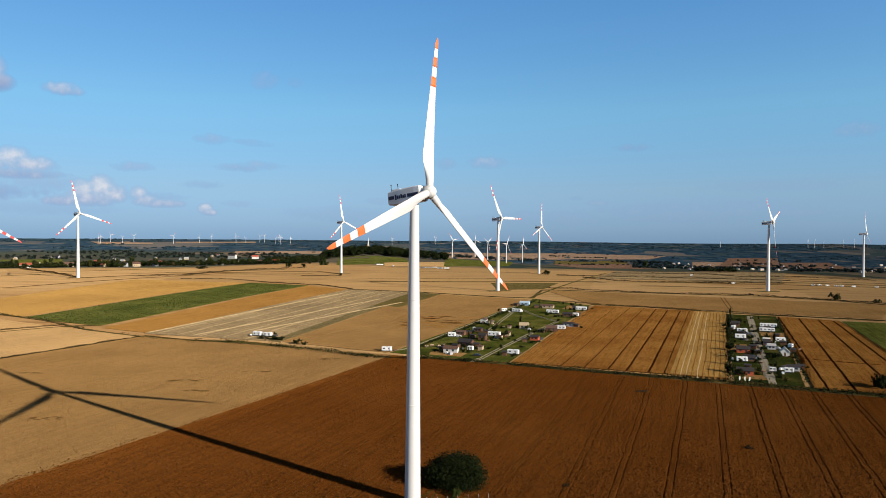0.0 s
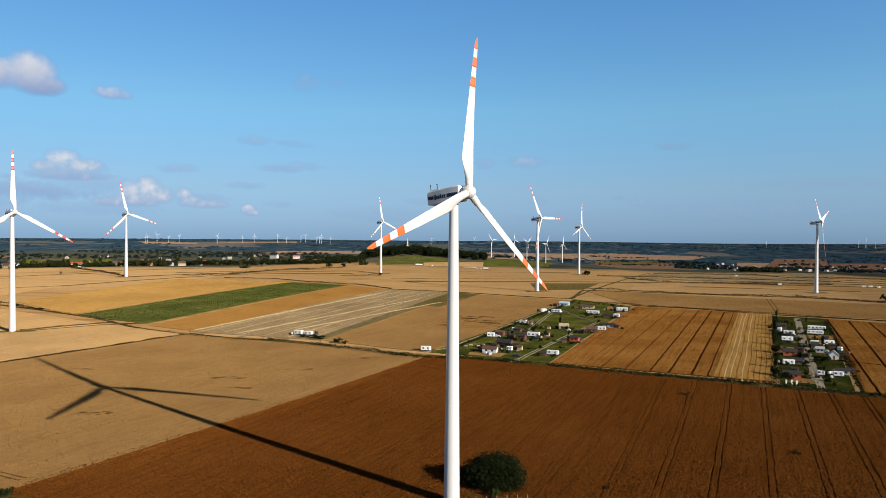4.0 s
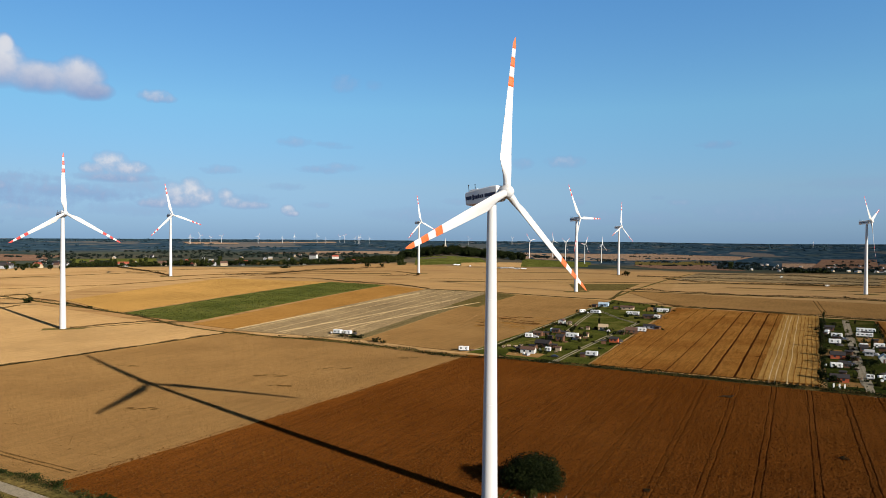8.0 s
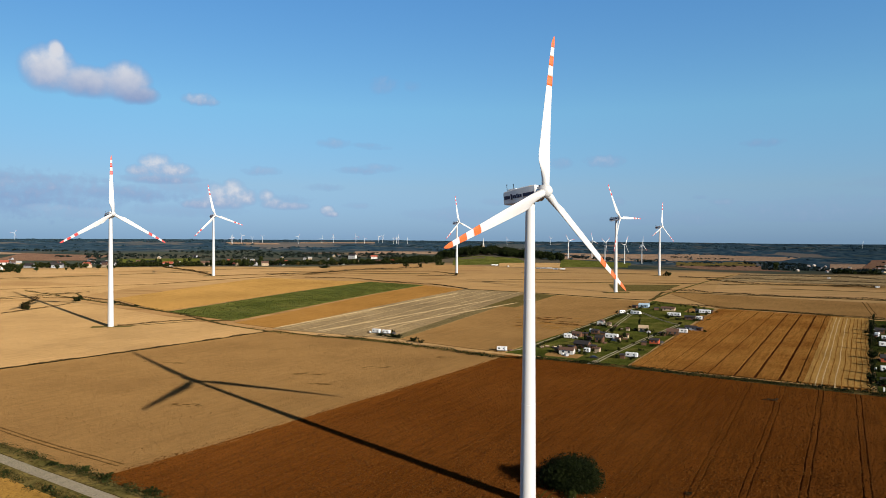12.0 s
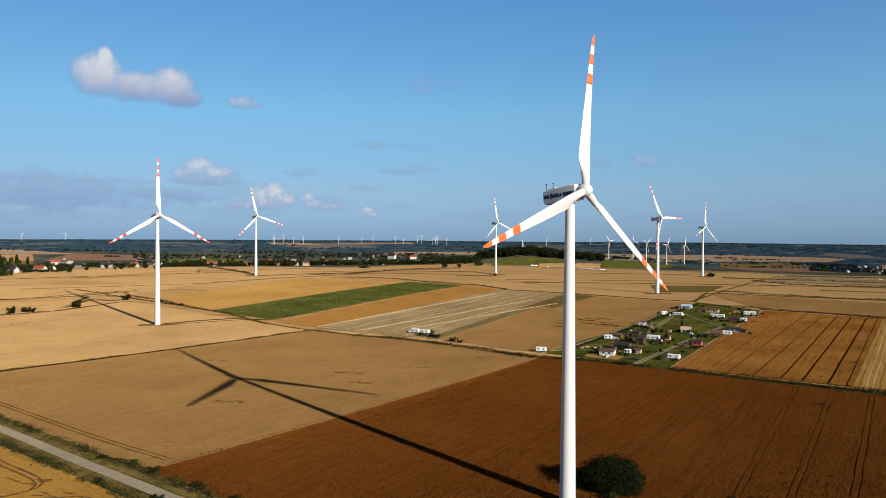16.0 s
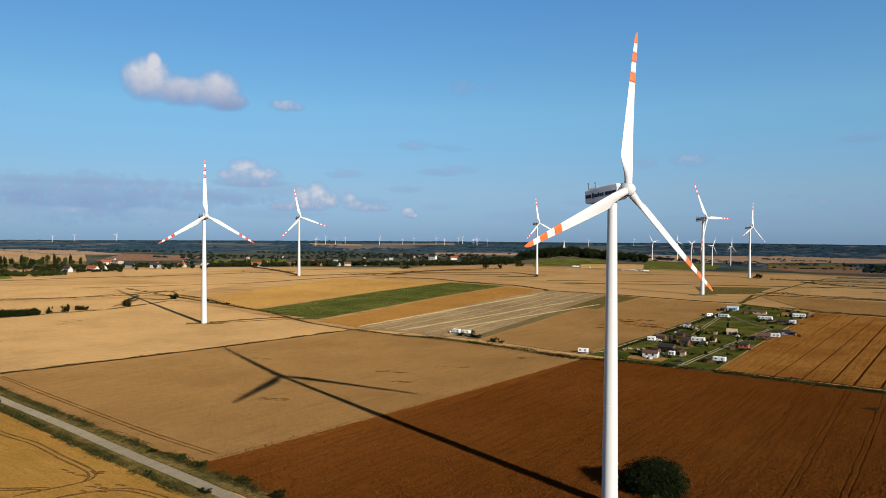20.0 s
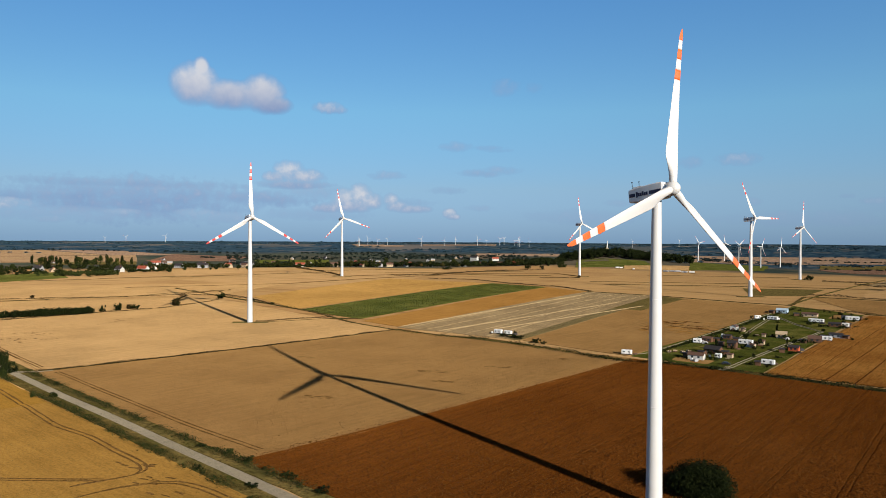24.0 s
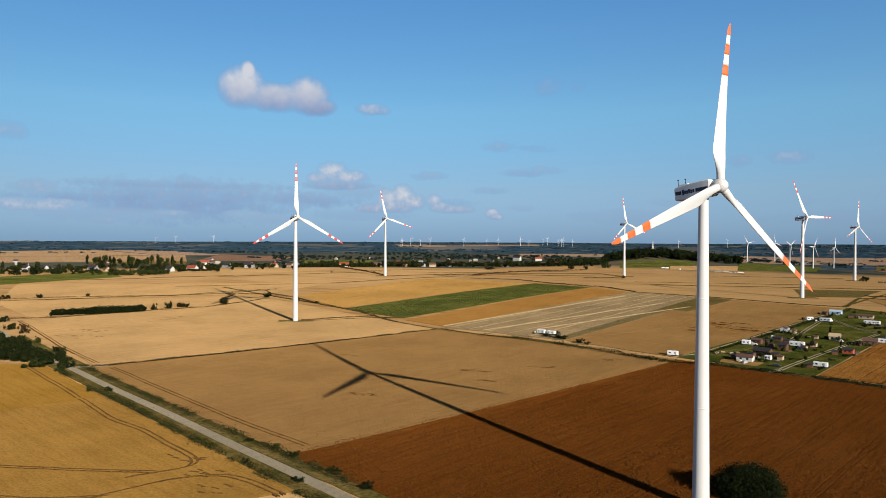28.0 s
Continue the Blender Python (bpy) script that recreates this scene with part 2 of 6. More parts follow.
def far_ground():
    """Dry grass and ripe grain near by, a mosaic of woods, meadows and fields far off, the farthest coloured haze-blue.
    """
    def build(nt, N, L, bsdf):
        co = N("ShaderNodeTexCoord").outputs["Object"]
        mp = N("ShaderNodeMapping")
        mp.inputs["Rotation"].default_value = (0, 0, -radians(ROW_ANGLE - 90))
        mp.inputs["Scale"].default_value = (1.0, 0.62, 0.0)
        L(co, mp.inputs[0])
        vor = N("ShaderNodeTexVoronoi")
        vor.inputs["Scale"].default_value, vor.inputs["Randomness"].default_value = 0.0042, 0.85
        L(mp.outputs[0], vor.inputs["Vector"])
        sep = N("ShaderNodeSeparateColor")
        L(vor.outputs["Color"], sep.inputs[0])
        flat = mp.outputs[0]
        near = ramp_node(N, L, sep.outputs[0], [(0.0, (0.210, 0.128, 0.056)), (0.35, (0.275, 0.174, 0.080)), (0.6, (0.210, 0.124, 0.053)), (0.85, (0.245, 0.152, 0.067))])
        # blue haze of distance is put into these wood and field colours
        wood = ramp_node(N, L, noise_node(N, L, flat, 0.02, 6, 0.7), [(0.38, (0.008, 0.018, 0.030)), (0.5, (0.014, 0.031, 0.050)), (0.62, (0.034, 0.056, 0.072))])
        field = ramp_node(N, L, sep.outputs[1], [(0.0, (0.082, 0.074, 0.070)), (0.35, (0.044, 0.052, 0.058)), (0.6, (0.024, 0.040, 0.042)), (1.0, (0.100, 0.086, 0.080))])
        pick = N("ShaderNodeMath")
        pick.operation = "GREATER_THAN"
        L(noise_node(N, L, flat, 0.0011, 4, 0.6), pick.inputs[0])
        pick.inputs[1].default_value = 0.585
        hazy_far = mix_node(N, L, pick.outputs[0], wood, field)
        strips = ramp_node(N, L, noise_node(N, L, flat, 0.0065, 4, 0.6), [(0.56, (0, 0, 0)), (0.62, (1, 1, 1))])
        hazy_far = mix_node(N, L, strips, hazy_far, field)
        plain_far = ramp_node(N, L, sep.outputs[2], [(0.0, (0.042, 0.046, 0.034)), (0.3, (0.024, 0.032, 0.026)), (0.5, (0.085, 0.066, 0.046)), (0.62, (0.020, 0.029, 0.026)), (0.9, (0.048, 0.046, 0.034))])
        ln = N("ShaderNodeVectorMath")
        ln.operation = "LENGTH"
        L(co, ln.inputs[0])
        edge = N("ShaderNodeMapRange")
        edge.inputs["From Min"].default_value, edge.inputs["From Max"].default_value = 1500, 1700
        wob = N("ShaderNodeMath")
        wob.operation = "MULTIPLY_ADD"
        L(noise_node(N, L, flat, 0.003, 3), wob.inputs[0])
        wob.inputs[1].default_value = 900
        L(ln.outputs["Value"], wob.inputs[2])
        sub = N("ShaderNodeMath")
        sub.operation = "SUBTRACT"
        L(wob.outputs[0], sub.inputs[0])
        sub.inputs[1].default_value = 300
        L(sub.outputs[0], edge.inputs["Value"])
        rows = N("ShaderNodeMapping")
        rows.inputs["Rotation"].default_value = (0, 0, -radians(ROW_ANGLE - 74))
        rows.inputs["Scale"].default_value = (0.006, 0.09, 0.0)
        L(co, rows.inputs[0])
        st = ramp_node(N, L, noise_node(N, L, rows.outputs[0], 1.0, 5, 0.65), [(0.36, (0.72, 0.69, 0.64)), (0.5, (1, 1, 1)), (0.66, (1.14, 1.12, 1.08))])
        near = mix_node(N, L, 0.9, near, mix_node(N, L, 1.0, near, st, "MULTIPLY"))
        # the haze-blue colours take over about 3 km out
        haze_mix = N("ShaderNodeMapRange")
        haze_mix.inputs["From Min"].default_value, haze_mix.inputs["From Max"].default_value = 2900, 3300
        L(sub.outputs[0], haze_mix.inputs["Value"])
        hazy_far = mix_node(N, L, haze_mix.outputs[0], plain_far, hazy_far)
        c = mix_node(N, L, edge.outputs[0], near, hazy_far)
        fine = noise_node(N, L, flat, 0.7, 6, 0.7)
        g = ramp_node(N, L, fine, [(0.3, (0.55, 0.52, 0.48)), (0.5, (1, 1, 1)), (0.75, (1.15, 1.14, 1.1))])
        c = mix_node(N, L, 0.7, c, mix_node(N, L, 1.0, c, g, "MULTIPLY"))
        L(c, bsdf.inputs["Base Color"])
        bsdf.inputs["Roughness"].default_value = 0.95
        bsdf.inputs["Diffuse Roughness"].default_value = 1.0
        bsdf.inputs["Specular IOR Level"].default_value = 0.0
    return material("land", build)


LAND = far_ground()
BROWN_CROP = crop("brown_crop", (0.073, 0.0240, 0.0045), (0.087, 0.0298, 0.0061), (0.103, 0.0378, 0.0085), streak=0.4, grain=1.3, mottle=0.5)
TAN_CROP = crop("tan_crop", (0.160, 0.092, 0.0350), (0.185, 0.108, 0.0410), (0.208, 0.122, 0.0468), streak=0.22, grain=1.5, mottle=0.4, patch=0.02)
PALE_CROP = crop("pale_crop", (0.236, 0.150, 0.0670), (0.280, 0.178, 0.0795), (0.318, 0.203, 0.0905), streak=0.3, mottle=0.4, patch=0.02)
PATH = crop("pale_path", (0.17, 0.15, 0.11), (0.215, 0.19, 0.145), (0.25, 0.225, 0.175), streak=0.2, mottle=0.5)
BARLEY = crop("ripe_barley", (0.165, 0.092, 0.0225), (0.198, 0.112, 0.0275), (0.222, 0.128, 0.033), streak=0.25, turn=ROW_ANGLE - 90, mottle=0.35, patch=0.03)
GOLD_CROP = crop("gold_crop", (0.158, 0.086, 0.0170), (0.186, 0.103, 0.0205), (0.205, 0.116, 0.0240), streak=0.25, turn=ROW_ANGLE - 90, mottle=0.35, patch=0.03)
AMBER_CROP = crop("amber_crop", (0.215, 0.124, 0.0375), (0.255, 0.148, 0.0450), (0.290, 0.169, 0.0515), streak=0.4, mottle=0.6)
FAR_TAN = crop("far_tan_stubble", (0.170, 0.112, 0.064), (0.200, 0.134, 0.078), (0.225, 0.152, 0.090), streak=0.5)
FAR_FIELD = crop("far_stubble", (0.150, 0.104, 0.074), (0.175, 0.122, 0.088), (0.195, 0.137, 0.100), streak=0.3)
FAR_RED = crop("far_red_stubble", (0.098, 0.060, 0.042), (0.115, 0.070, 0.050), (0.132, 0.082, 0.058), streak=0.3)
STRIP_CROP = crop("orange_stubble", (0.170, 0.088, 0.023), (0.200, 0.104, 0.028), (0.220, 0.118, 0.034), streak=0.4, mottle=0.5)
ORANGE_CROP = crop("orange_crop", (0.122, 0.050, 0.0120), (0.168, 0.077, 0.0188), (0.212, 0.106, 0.0275), streak=0.45, patch=0.022)
DULL = crop("dull_stubble", (0.075, 0.060, 0.0280), (0.096, 0.076, 0.0360), (0.120, 0.094, 0.0450), streak=0.5)
STUBBLE = crop("grey_stubble", (0.140, 0.104, 0.0584), (0.175, 0.130, 0.0730), (0.219, 0.163, 0.0912), streak=0.5, grain=0.6)
BEET = crop("green_crop", (0.036, 0.044, 0.0100), (0.058, 0.066, 0.0150), (0.092, 0.090, 0.0240), streak=0.7, patch=0.03)
# lawn of the holiday plots, the hedges' shade put into its dark green
LAWN = crop("shade_painted_lawn", (0.014, 0.019, 0.0044), (0.025, 0.031, 0.0072), (0.075, 0.061, 0.0190), streak=0.1, patch=0.06)
OLIVE = crop("olive_grass", (0.068, 0.054, 0.0195), (0.080, 0.064, 0.0230), (0.091, 0.073, 0.0262))
MEADOW = crop("meadow", (0.024, 0.030, 0.0062), (0.043, 0.050, 0.0105), (0.098, 0.085, 0.0240), streak=0.15, patch=0.05)
VERGE = crop("verge_grass", (0.026, 0.029, 0.0075), (0.060, 0.050, 0.0165), (0.112, 0.080, 0.0290), streak=0.1, patch=0.06, grain=0.5)
DITCH = crop("ditch_growth", (0.022, 0.021, 0.0070), (0.050, 0.039, 0.0140), (0.095, 0.066, 0.0260), streak=0.1, patch=0.09, grain=0.5)
SOIL = crop("track_soil", (0.038, 0.013, 0.0042), (0.046, 0.016, 0.0052), (0.055, 0.020, 0.0064), streak=0.2, patch=0.08)
TYRE_TRACK = crop("flattened_crop", (0.070, 0.040, 0.0150), (0.083, 0.048, 0.0175), (0.096, 0.055, 0.0202), streak=0.2, patch=0.08)
STRAW = crop("straw_row", (0.300, 0.225, 0.1250), (0.360, 0.272, 0.1530), (0.410, 0.310, 0.1750), streak=0.2)
ROAD = crop("gravel_road", (0.157, 0.139, 0.1062), (0.185, 0.163, 0.1250), (0.211, 0.186, 0.1425), streak=0.25, grain=1.4, mottle=0.45)
WHITE = plain("white_paint", (0.60, 0.60, 0.60), 0.35, 0.03, 0.12)
CARAVAN_WHITE = plain("caravan_panels", (0.78, 0.78, 0.77), 0.4, 0.06, 0.8)
NACELLE_GREY = plain("nacelle_paint", (0.86, 0.87, 0.88), 0.35, 0.05, 0.3)
ORANGE = plain("orange_paint", (0.78, 0.14, 0.035), 0.45, 0.06, 0.4)
RED_PAINT = plain("red_paint", (0.60, 0.055, 0.05), 0.45, 0.06, 0.4)
NAVY = plain("navy_paint", (0.02, 0.025, 0.07), 0.4, 0.05)
DARK = plain("dark_rubber", (0.02, 0.02, 0.022), 0.6, 0.1)
GLASS = plain("dark_glass", (0.03, 0.04, 0.05), 0.08, 0.02, spec=0.6)
BUSH_LEAF = foliage("bush_leaves", (0.003, 0.006, 0.002), (0.013, 0.019, 0.005))
LEAF = foliage("dark_leaves", (0.005, 0.009, 0.003), (0.024, 0.031, 0.008))
# distant air's blue haze is put into the leaf colour
HAZE_LEAF = foliage("haze_blue_leaves", (0.016, 0.036, 0.054), (0.030, 0.060, 0.084))
# a darker leaf colour with a little of the same haze in it
TOWN_HAZE_LEAF = foliage("town_haze_leaves", (0.006, 0.012, 0.014), (0.018, 0.028, 0.026))
BROWN_STALKS = foliage("rape_pods", (0.080, 0.0275, 0.0052), (0.128, 0.0490, 0.0105))
TAN_STALKS = foliage("wheat_ears", (0.135, 0.077, 0.0285), (0.235, 0.140, 0.0530))
GOLD_STALKS = foliage("barley_ears", (0.125, 0.076, 0.0200), (0.225, 0.140, 0.0380))
LEAF2 = foliage("green_leaves", (0.014, 0.022, 0.006), (0.048, 0.058, 0.015))
LEAF3 = foliage("dry_leaves", (0.040, 0.034, 0.011), (0.11, 0.082, 0.028))
DRY_HEDGE = foliage("dry_hedge_growth", (0.016, 0.012, 0.0045), (0.062, 0.040, 0.0150))
BEET_TOPS = foliage("beet_leaves", (0.030, 0.042, 0.010), (0.080, 0.096, 0.026))
BARK = plain("bark", (0.09, 0.06, 0.04), 0.9, 0.3)
ROOF_RED = plain("red_tiles", (0.33, 0.075, 0.04), 0.7, 0.2)
ROOF_DARK = plain("dark_roofing", (0.035, 0.03, 0.032), 0.7, 0.2)
ROOF_BROWN = plain("brown_roofing", (0.12, 0.065, 0.045), 0.7, 0.2)
WALL_WHITE = plain("white_render", (0.56, 0.55, 0.52), 0.7, 0.08)
WALL_CREAM = plain("cream_render", (0.45, 0.34, 0.22), 0.8, 0.1)
WALL_WOOD = plain("brown_boards", (0.13, 0.06, 0.03), 0.8, 0.25)
WALL_RED = plain("orange_boards", (0.42, 0.085, 0.03), 0.7, 0.15)
WALL_BLUE = plain("pale_blue_panels", (0.42, 0.55, 0.66), 0.5, 0.08)
WALL_GREY = plain("grey_panels", (0.36, 0.36, 0.37), 0.6, 0.12)

# ---- the lie of the land: spot heights and rising ground far off ----
SPOTS = [(-8, 176, 0), (0, 0, 0), (250, 150, 0), (-250, 100, 0), (-150, -150, 0), (150, -200, 0), (-303, 443, 3.3),
         (-437, 850, 14.9), (-151, 1054, 11.5), (-183, 1740, 17.0), (59, 759, 9.9), (158, 1166, 8.0), (365, 796, 8.7), (744, 1256, 1.6)]
EYE = 66.4
LEFT = [(1300, -.0426), (2000, -.033), (3000, -.020), (4000, -.011), (4950, -.0046)]
MIDDLE = [(1300, -.0415), (1700, -.0345), (2500, -.025), (3500, -.015), (4950, -.0046)]
RIGHT = [(1500, -.0425), (2000, -.0395), (3000, -.0355), (4000, -.018), (4950, -.0046)]
EAST = [(1500, -.0425), (3000, -.03), (4950, -.0046)]
BEHIND = [(1800, -.03), (4950, -.0046)]
for az, ring in [(-58, LEFT), (-34, LEFT), (-12, MIDDLE), (8, RIGHT), (28, RIGHT), (48, EAST)] + [(a, BEHIND) for a in (-90, -140, 180, 120, 80)]:
    SPOTS += [(r * math.sin(radians(az)), r * math.cos(radians(az)), EYE + s * r) for r, s in ring]
SPOTS = np.array(SPOTS)
SOFT = 200.0
gaps = np.sqrt(((SPOTS[:, None, :2] - SPOTS[None, :, :2]) ** 2).sum(2) + SOFT ** 2)
system = np.block([[gaps, np.ones((len(SPOTS), 1))], [np.ones((1, len(SPOTS))), np.zeros((1, 1))]])
WEIGHTS = np.linalg.solve(system, np.append(SPOTS[:, 2], 0))


def heights(xy):
    xy = np.asarray(xy, float).reshape(-1, 2)
    d = np.sqrt(((xy[:, None] - SPOTS[None, :, :2]) ** 2).sum(2) + SOFT ** 2)
    hill = 13.0 * np.exp(-((xy[:, 0] + 186) / 92) ** 2 - ((xy[:, 1] - 1775) / 95) ** 2)
    return d @ WEIGHTS[:-1] + WEIGHTS[-1] + hill


def height(x, y):
    return float(heights([(x, y)])[0])


# ---- mesh helpers ----
def mesh_object(name, verts, faces, mat, smooth=False):
    me = bpy.data.meshes.new(name)
    me.from_pydata([tuple(v) for v in verts], [], [tuple(f) for f in faces])
    me.materials.append(mat)
    if smooth:
        me.polygons.foreach_set("use_smooth", [True] * len(me.polygons))
    me.update()
    return new(name, me)


def under(ob, parent):
    ob.parent = parent
    return ob


def part(name, bm, mat, parent, label="", smooth=False):
    me = bpy.data.meshes.new(name)
    bm.to_mesh(me)
    bm.free()
    me.materials.append(mat)
    if smooth:
        me.polygons.foreach_set("use_smooth", [True] * len(me.polygons))
    ob = new(name, me)
    ob.parent = parent
    return tagged(ob, label)


def thing(name, m, label, category, group="", kind=""):
    ob = new(name)
    ob.matrix_world = m
    ob.empty_display_size = 0.5
    return tagged(ob, label, category, group, kind)


def box(bm, x0, x1, y0, y1, z0, z1, bevel=0.0):
    r = bmesh.ops.create_cube(bm, size=1)
    for v in r["verts"]:
        v.co = Vector(((x0 + x1) / 2 + v.co.x * (x1 - x0), (y0 + y1) / 2 + v.co.y * (y1 - y0), (z0 + z1) / 2 + v.co.z * (z1 - z0)))
    if bevel:
        edges = list({e for v in r["verts"] for e in v.link_edges})
        bmesh.ops.bevel(bm, geom=edges, offset=bevel, segments=2, affect="EDGES", profile=0.5)
    return bm


def boxed(*dims, bevel=0.0):
    return box(bmesh.new(), *dims, bevel=bevel)


def loft(bm, rings, close=True):
    """Skin a list of closed rings of points."""
    rows = [[bm.verts.new(p) for p in ring] for ring in rings]
    for a, b in zip(rows, rows[1:]):
        n = len(a)
        for i in range(n):
            bm.faces.new((a[i], a[(i + 1) % n], b[(i + 1) % n], b[i]))
    if close:
        bm.faces.new(rows[0][::-1])
        bm.faces.new(rows[-1])
    return bm


# ---- the ground ----
def build_ground():
    radii = [0.0] + list(np.arange(15, 1300, 15))
    while radii[-1] < 4985:
        radii.append(min(4985, radii[-1] * 1.035))
    n = 360
    ang = np.radians(np.arange(n))
    xy = np.array([(r * math.sin(a), r * math.cos(a)) for r in radii[1:] for a in ang])
    xy = np.vstack([[0, 0], xy])
    verts = np.column_stack([xy, heights(xy)])
    faces = [(0, 1 + (i + 1) % n, 1 + i) for i in range(n)]
    for k in range(len(radii) - 2):
        a, b = 1 + k * n, 1 + (k + 1) * n
        faces += [(a + i, a + (i + 1) % n, b + (i + 1) % n, b + i) for i in range(n)]
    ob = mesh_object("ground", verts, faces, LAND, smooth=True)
    bm = bmesh.new()
    bm.from_mesh(ob.data)
    bmesh.ops.recalc_face_normals(bm, faces=bm.faces)
    if sum(f.normal.z for f in list(bm.faces)[:50]) < 0:
        bmesh.ops.reverse_faces(bm, faces=bm.faces)
    bm.to_mesh(ob.data)
    bm.free()
    return tagged(ob, "open farmland of ripe fields, meadows and distant woods", "ground", kind="structure")




build_ground()
RISE = {}      # how high each field stands
UX, UY = math.cos(radians(ROW_ANGLE)), math.sin(radians(ROW_ANGLE))


def patch(name, corners, mat, rise, label, category="field", step=9.0, kind="structure", parent=None, ragged=0.6):
    """A field: a four-cornered sheet over the land, standing rise metres high, with side walls and uneven edges."""
    rise = 0.1 + 0.3 * rise
    a, b, c, d = (np.array(p, float) for p in corners)
    nu = max(2, int(max(np.linalg.norm(b - a), np.linalg.norm(c - d)) / step))
    nv = max(2, int(max(np.linalg.norm(d - a), np.linalg.norm(c - b)) / step))
    xy = []
    for j in range(nv + 1):
        for i in range(nu + 1):
            u, v = i / nu, j / nv
            p = (1 - v) * ((1 - u) * a + u * b) + v * ((1 - u) * d + u * c)
            if i in (0, nu) or j in (0, nv):
                p = p + np.array([noise.noise((p[0] * .11, p[1] * .11, 1.0)), noise.noise((p[0] * .11, p[1] * .11, 9.0))]) * ragged
            xy.append(p)
    xy = np.array(xy)
    z = heights(xy)
    w = nu + 1
    verts = list(np.column_stack([xy, z + rise]))
    faces = [(j * w + i, j * w + i + 1, (j + 1) * w + i + 1, (j + 1) * w + i) for j in range(nv) for i in range(nu)]
    rim = [i for i in range(w)] + [j * w + nu for j in range(1, nv + 1)] + [nv * w + i for i in range(nu - 1, -1, -1)] + [j * w for j in range(nv - 1, 0, -1)]
    base = len(verts)
    verts += [(xy[i][0], xy[i][1], z[i] - 0.5) for i in rim]
    m = len(rim)
    faces += [(rim[k], base + k, base + (k + 1) % m, rim[(k + 1) % m]) for k in range(m)]
    ob = mesh_object(name, verts, faces, mat)
    RISE[ob.name] = rise
    if np.cross(b - a, d - a) < 0:
        ob.data.flip_normals()
    if parent:
        ob.parent = parent
        return tagged(ob, label)
    return tagged(ob, label, category, kind=kind)


def crop_sheet(name, corners, mat, rise, label, dv, du, relief, tracks=(), track_mat=None):
    """A standing crop with an uneven top, in columns along the rows, and wheel tracks pressed into it.
    A track: two places (metres along and across the rows), half width, and whether it has two wheels."""
    rise = 0.1 + 0.3 * rise
    quad = np.array([(x * UX + y * UY, x * UY - y * UX) for x, y in corners])
    lo, hi = quad[:, 1].min() + 0.05, quad[:, 1].max() - 0.05
    cols = [(v, 0) for v in np.arange(lo, hi, dv)] + [(hi, 0)]
    mid = quad[:, 0].mean()
    centres, slopes = [lo - 1], [0.0]
    for ua, va, ub, vb, w, twin in tracks:
        slope = (vb - va) / (ub - ua)
        c = va + slope * (mid - ua)
        centres.append(c)
        slopes.append(slope)
        wheels = (-0.95, 0.95) if twin else (0.0,)
        cols = [k for k in cols if not any(abs(k[0] - c - q) < w + 0.25 for q in wheels)]
        for q in wheels:
            cols += [(c + q - w - 0.12, 0), (c + q - w, 1), (c + q, 1), (c + q + w, 1), (c + q + w + 0.12, 0)]
    cols.sort()
    order = np.argsort(centres)
    centres, slopes = np.array(centres + [hi + 1])[list(order) + [len(order)]], np.array(slopes + [0.0])[list(order) + [len(order)]]
    spans = []
    for v, _ in cols:
        cut = []
        for p, q in zip(quad, np.roll(quad, -1, axis=0)):
            if (p[1] - v) * (q[1] - v) <= 0 and p[1] != q[1]:
                cut.append(p[0] + (q[0] - p[0]) * (v - p[1]) / (q[1] - p[1]))
        spans.append((min(cut), max(cut)))
    nu = int(max(b - a for a, b in spans) / du)
    f = np.linspace(0, 1, nu + 1)
    V0 = np.array([c[0] for c in cols])
    low = np.array([c[1] for c in cols], bool)
    A = np.array(spans)
    U = A[:, :1] + (A[:, 1:] - A[:, :1]) * f[None]
    V = V0[:, None] + np.interp(V0, centres, slopes)[:, None] * (U - mid)
    X, Y = U * UX + V * UY, U * UY - V * UX
    flat = np.column_stack([X.ravel(), Y.ravel()])
    rough = np.array([0.6 * noise.noise((u * 0.9, v * 1.5, 3.0)) + 0.3 * noise.noise((u * 0.16, v * 0.6, 8.0)) for u, v in zip(U.ravel(), V.ravel())])
    wear = np.array([noise.noise((u * 0.06, v * 0.06, 5.0)) for u, v in zip(U.ravel(), V.ravel())])
    sink = np.repeat(low, nu + 1) * relief * (0.8 + 0.4 * wear) * (1.0 if not track_mat else 1.6)
    wobble = np.array([noise.noise((u * 0.09, v * 0.02, 2.0)) for u, v in zip(U.ravel(), V.ravel())]) * (0.35 if tracks else 0.6)
    flat = flat + wobble[:, None] * np.array([UY, -UX])
    ground = heights(flat)
    z = ground + np.maximum(0.06, rise + relief * (0.9 + rough) - sink)
    n, w = len(cols), nu + 1
    verts = list(np.column_stack([flat, z]))
    faces = [(i * w + j, (i + 1) * w + j, (i + 1) * w + j + 1, i * w + j + 1) for i in range(n - 1) for j in range(nu)]
    slots = [1 if low[i] and low[i + 1] else 0 for i in range(n - 1) for j in range(nu)]
    rim = [i * w for i in range(n)] + [(n - 1) * w + j for j in range(1, w)] + [i * w + nu for i in range(n - 2, -1, -1)] + [j for j in range(nu - 1, 0, -1)]
    base = len(verts)
    verts += [(flat[i][0], flat[i][1], ground[i] - 0.5) for i in rim]
    m = len(rim)
    faces += [(rim[k], base + k, base + (k + 1) % m, rim[(k + 1) % m]) for k in range(m)]
    ob = mesh_object(name, verts, faces, mat)
    if track_mat:
        ob.data.materials.append(track_mat)
        ob.data.polygons.foreach_set("material_index", slots + [0] * m)
    if ob.data.polygons[len(ob.data.polygons) // 3].normal.z < 0:
        ob.data.flip_normals()
    RISE[ob.name] = rise + relief
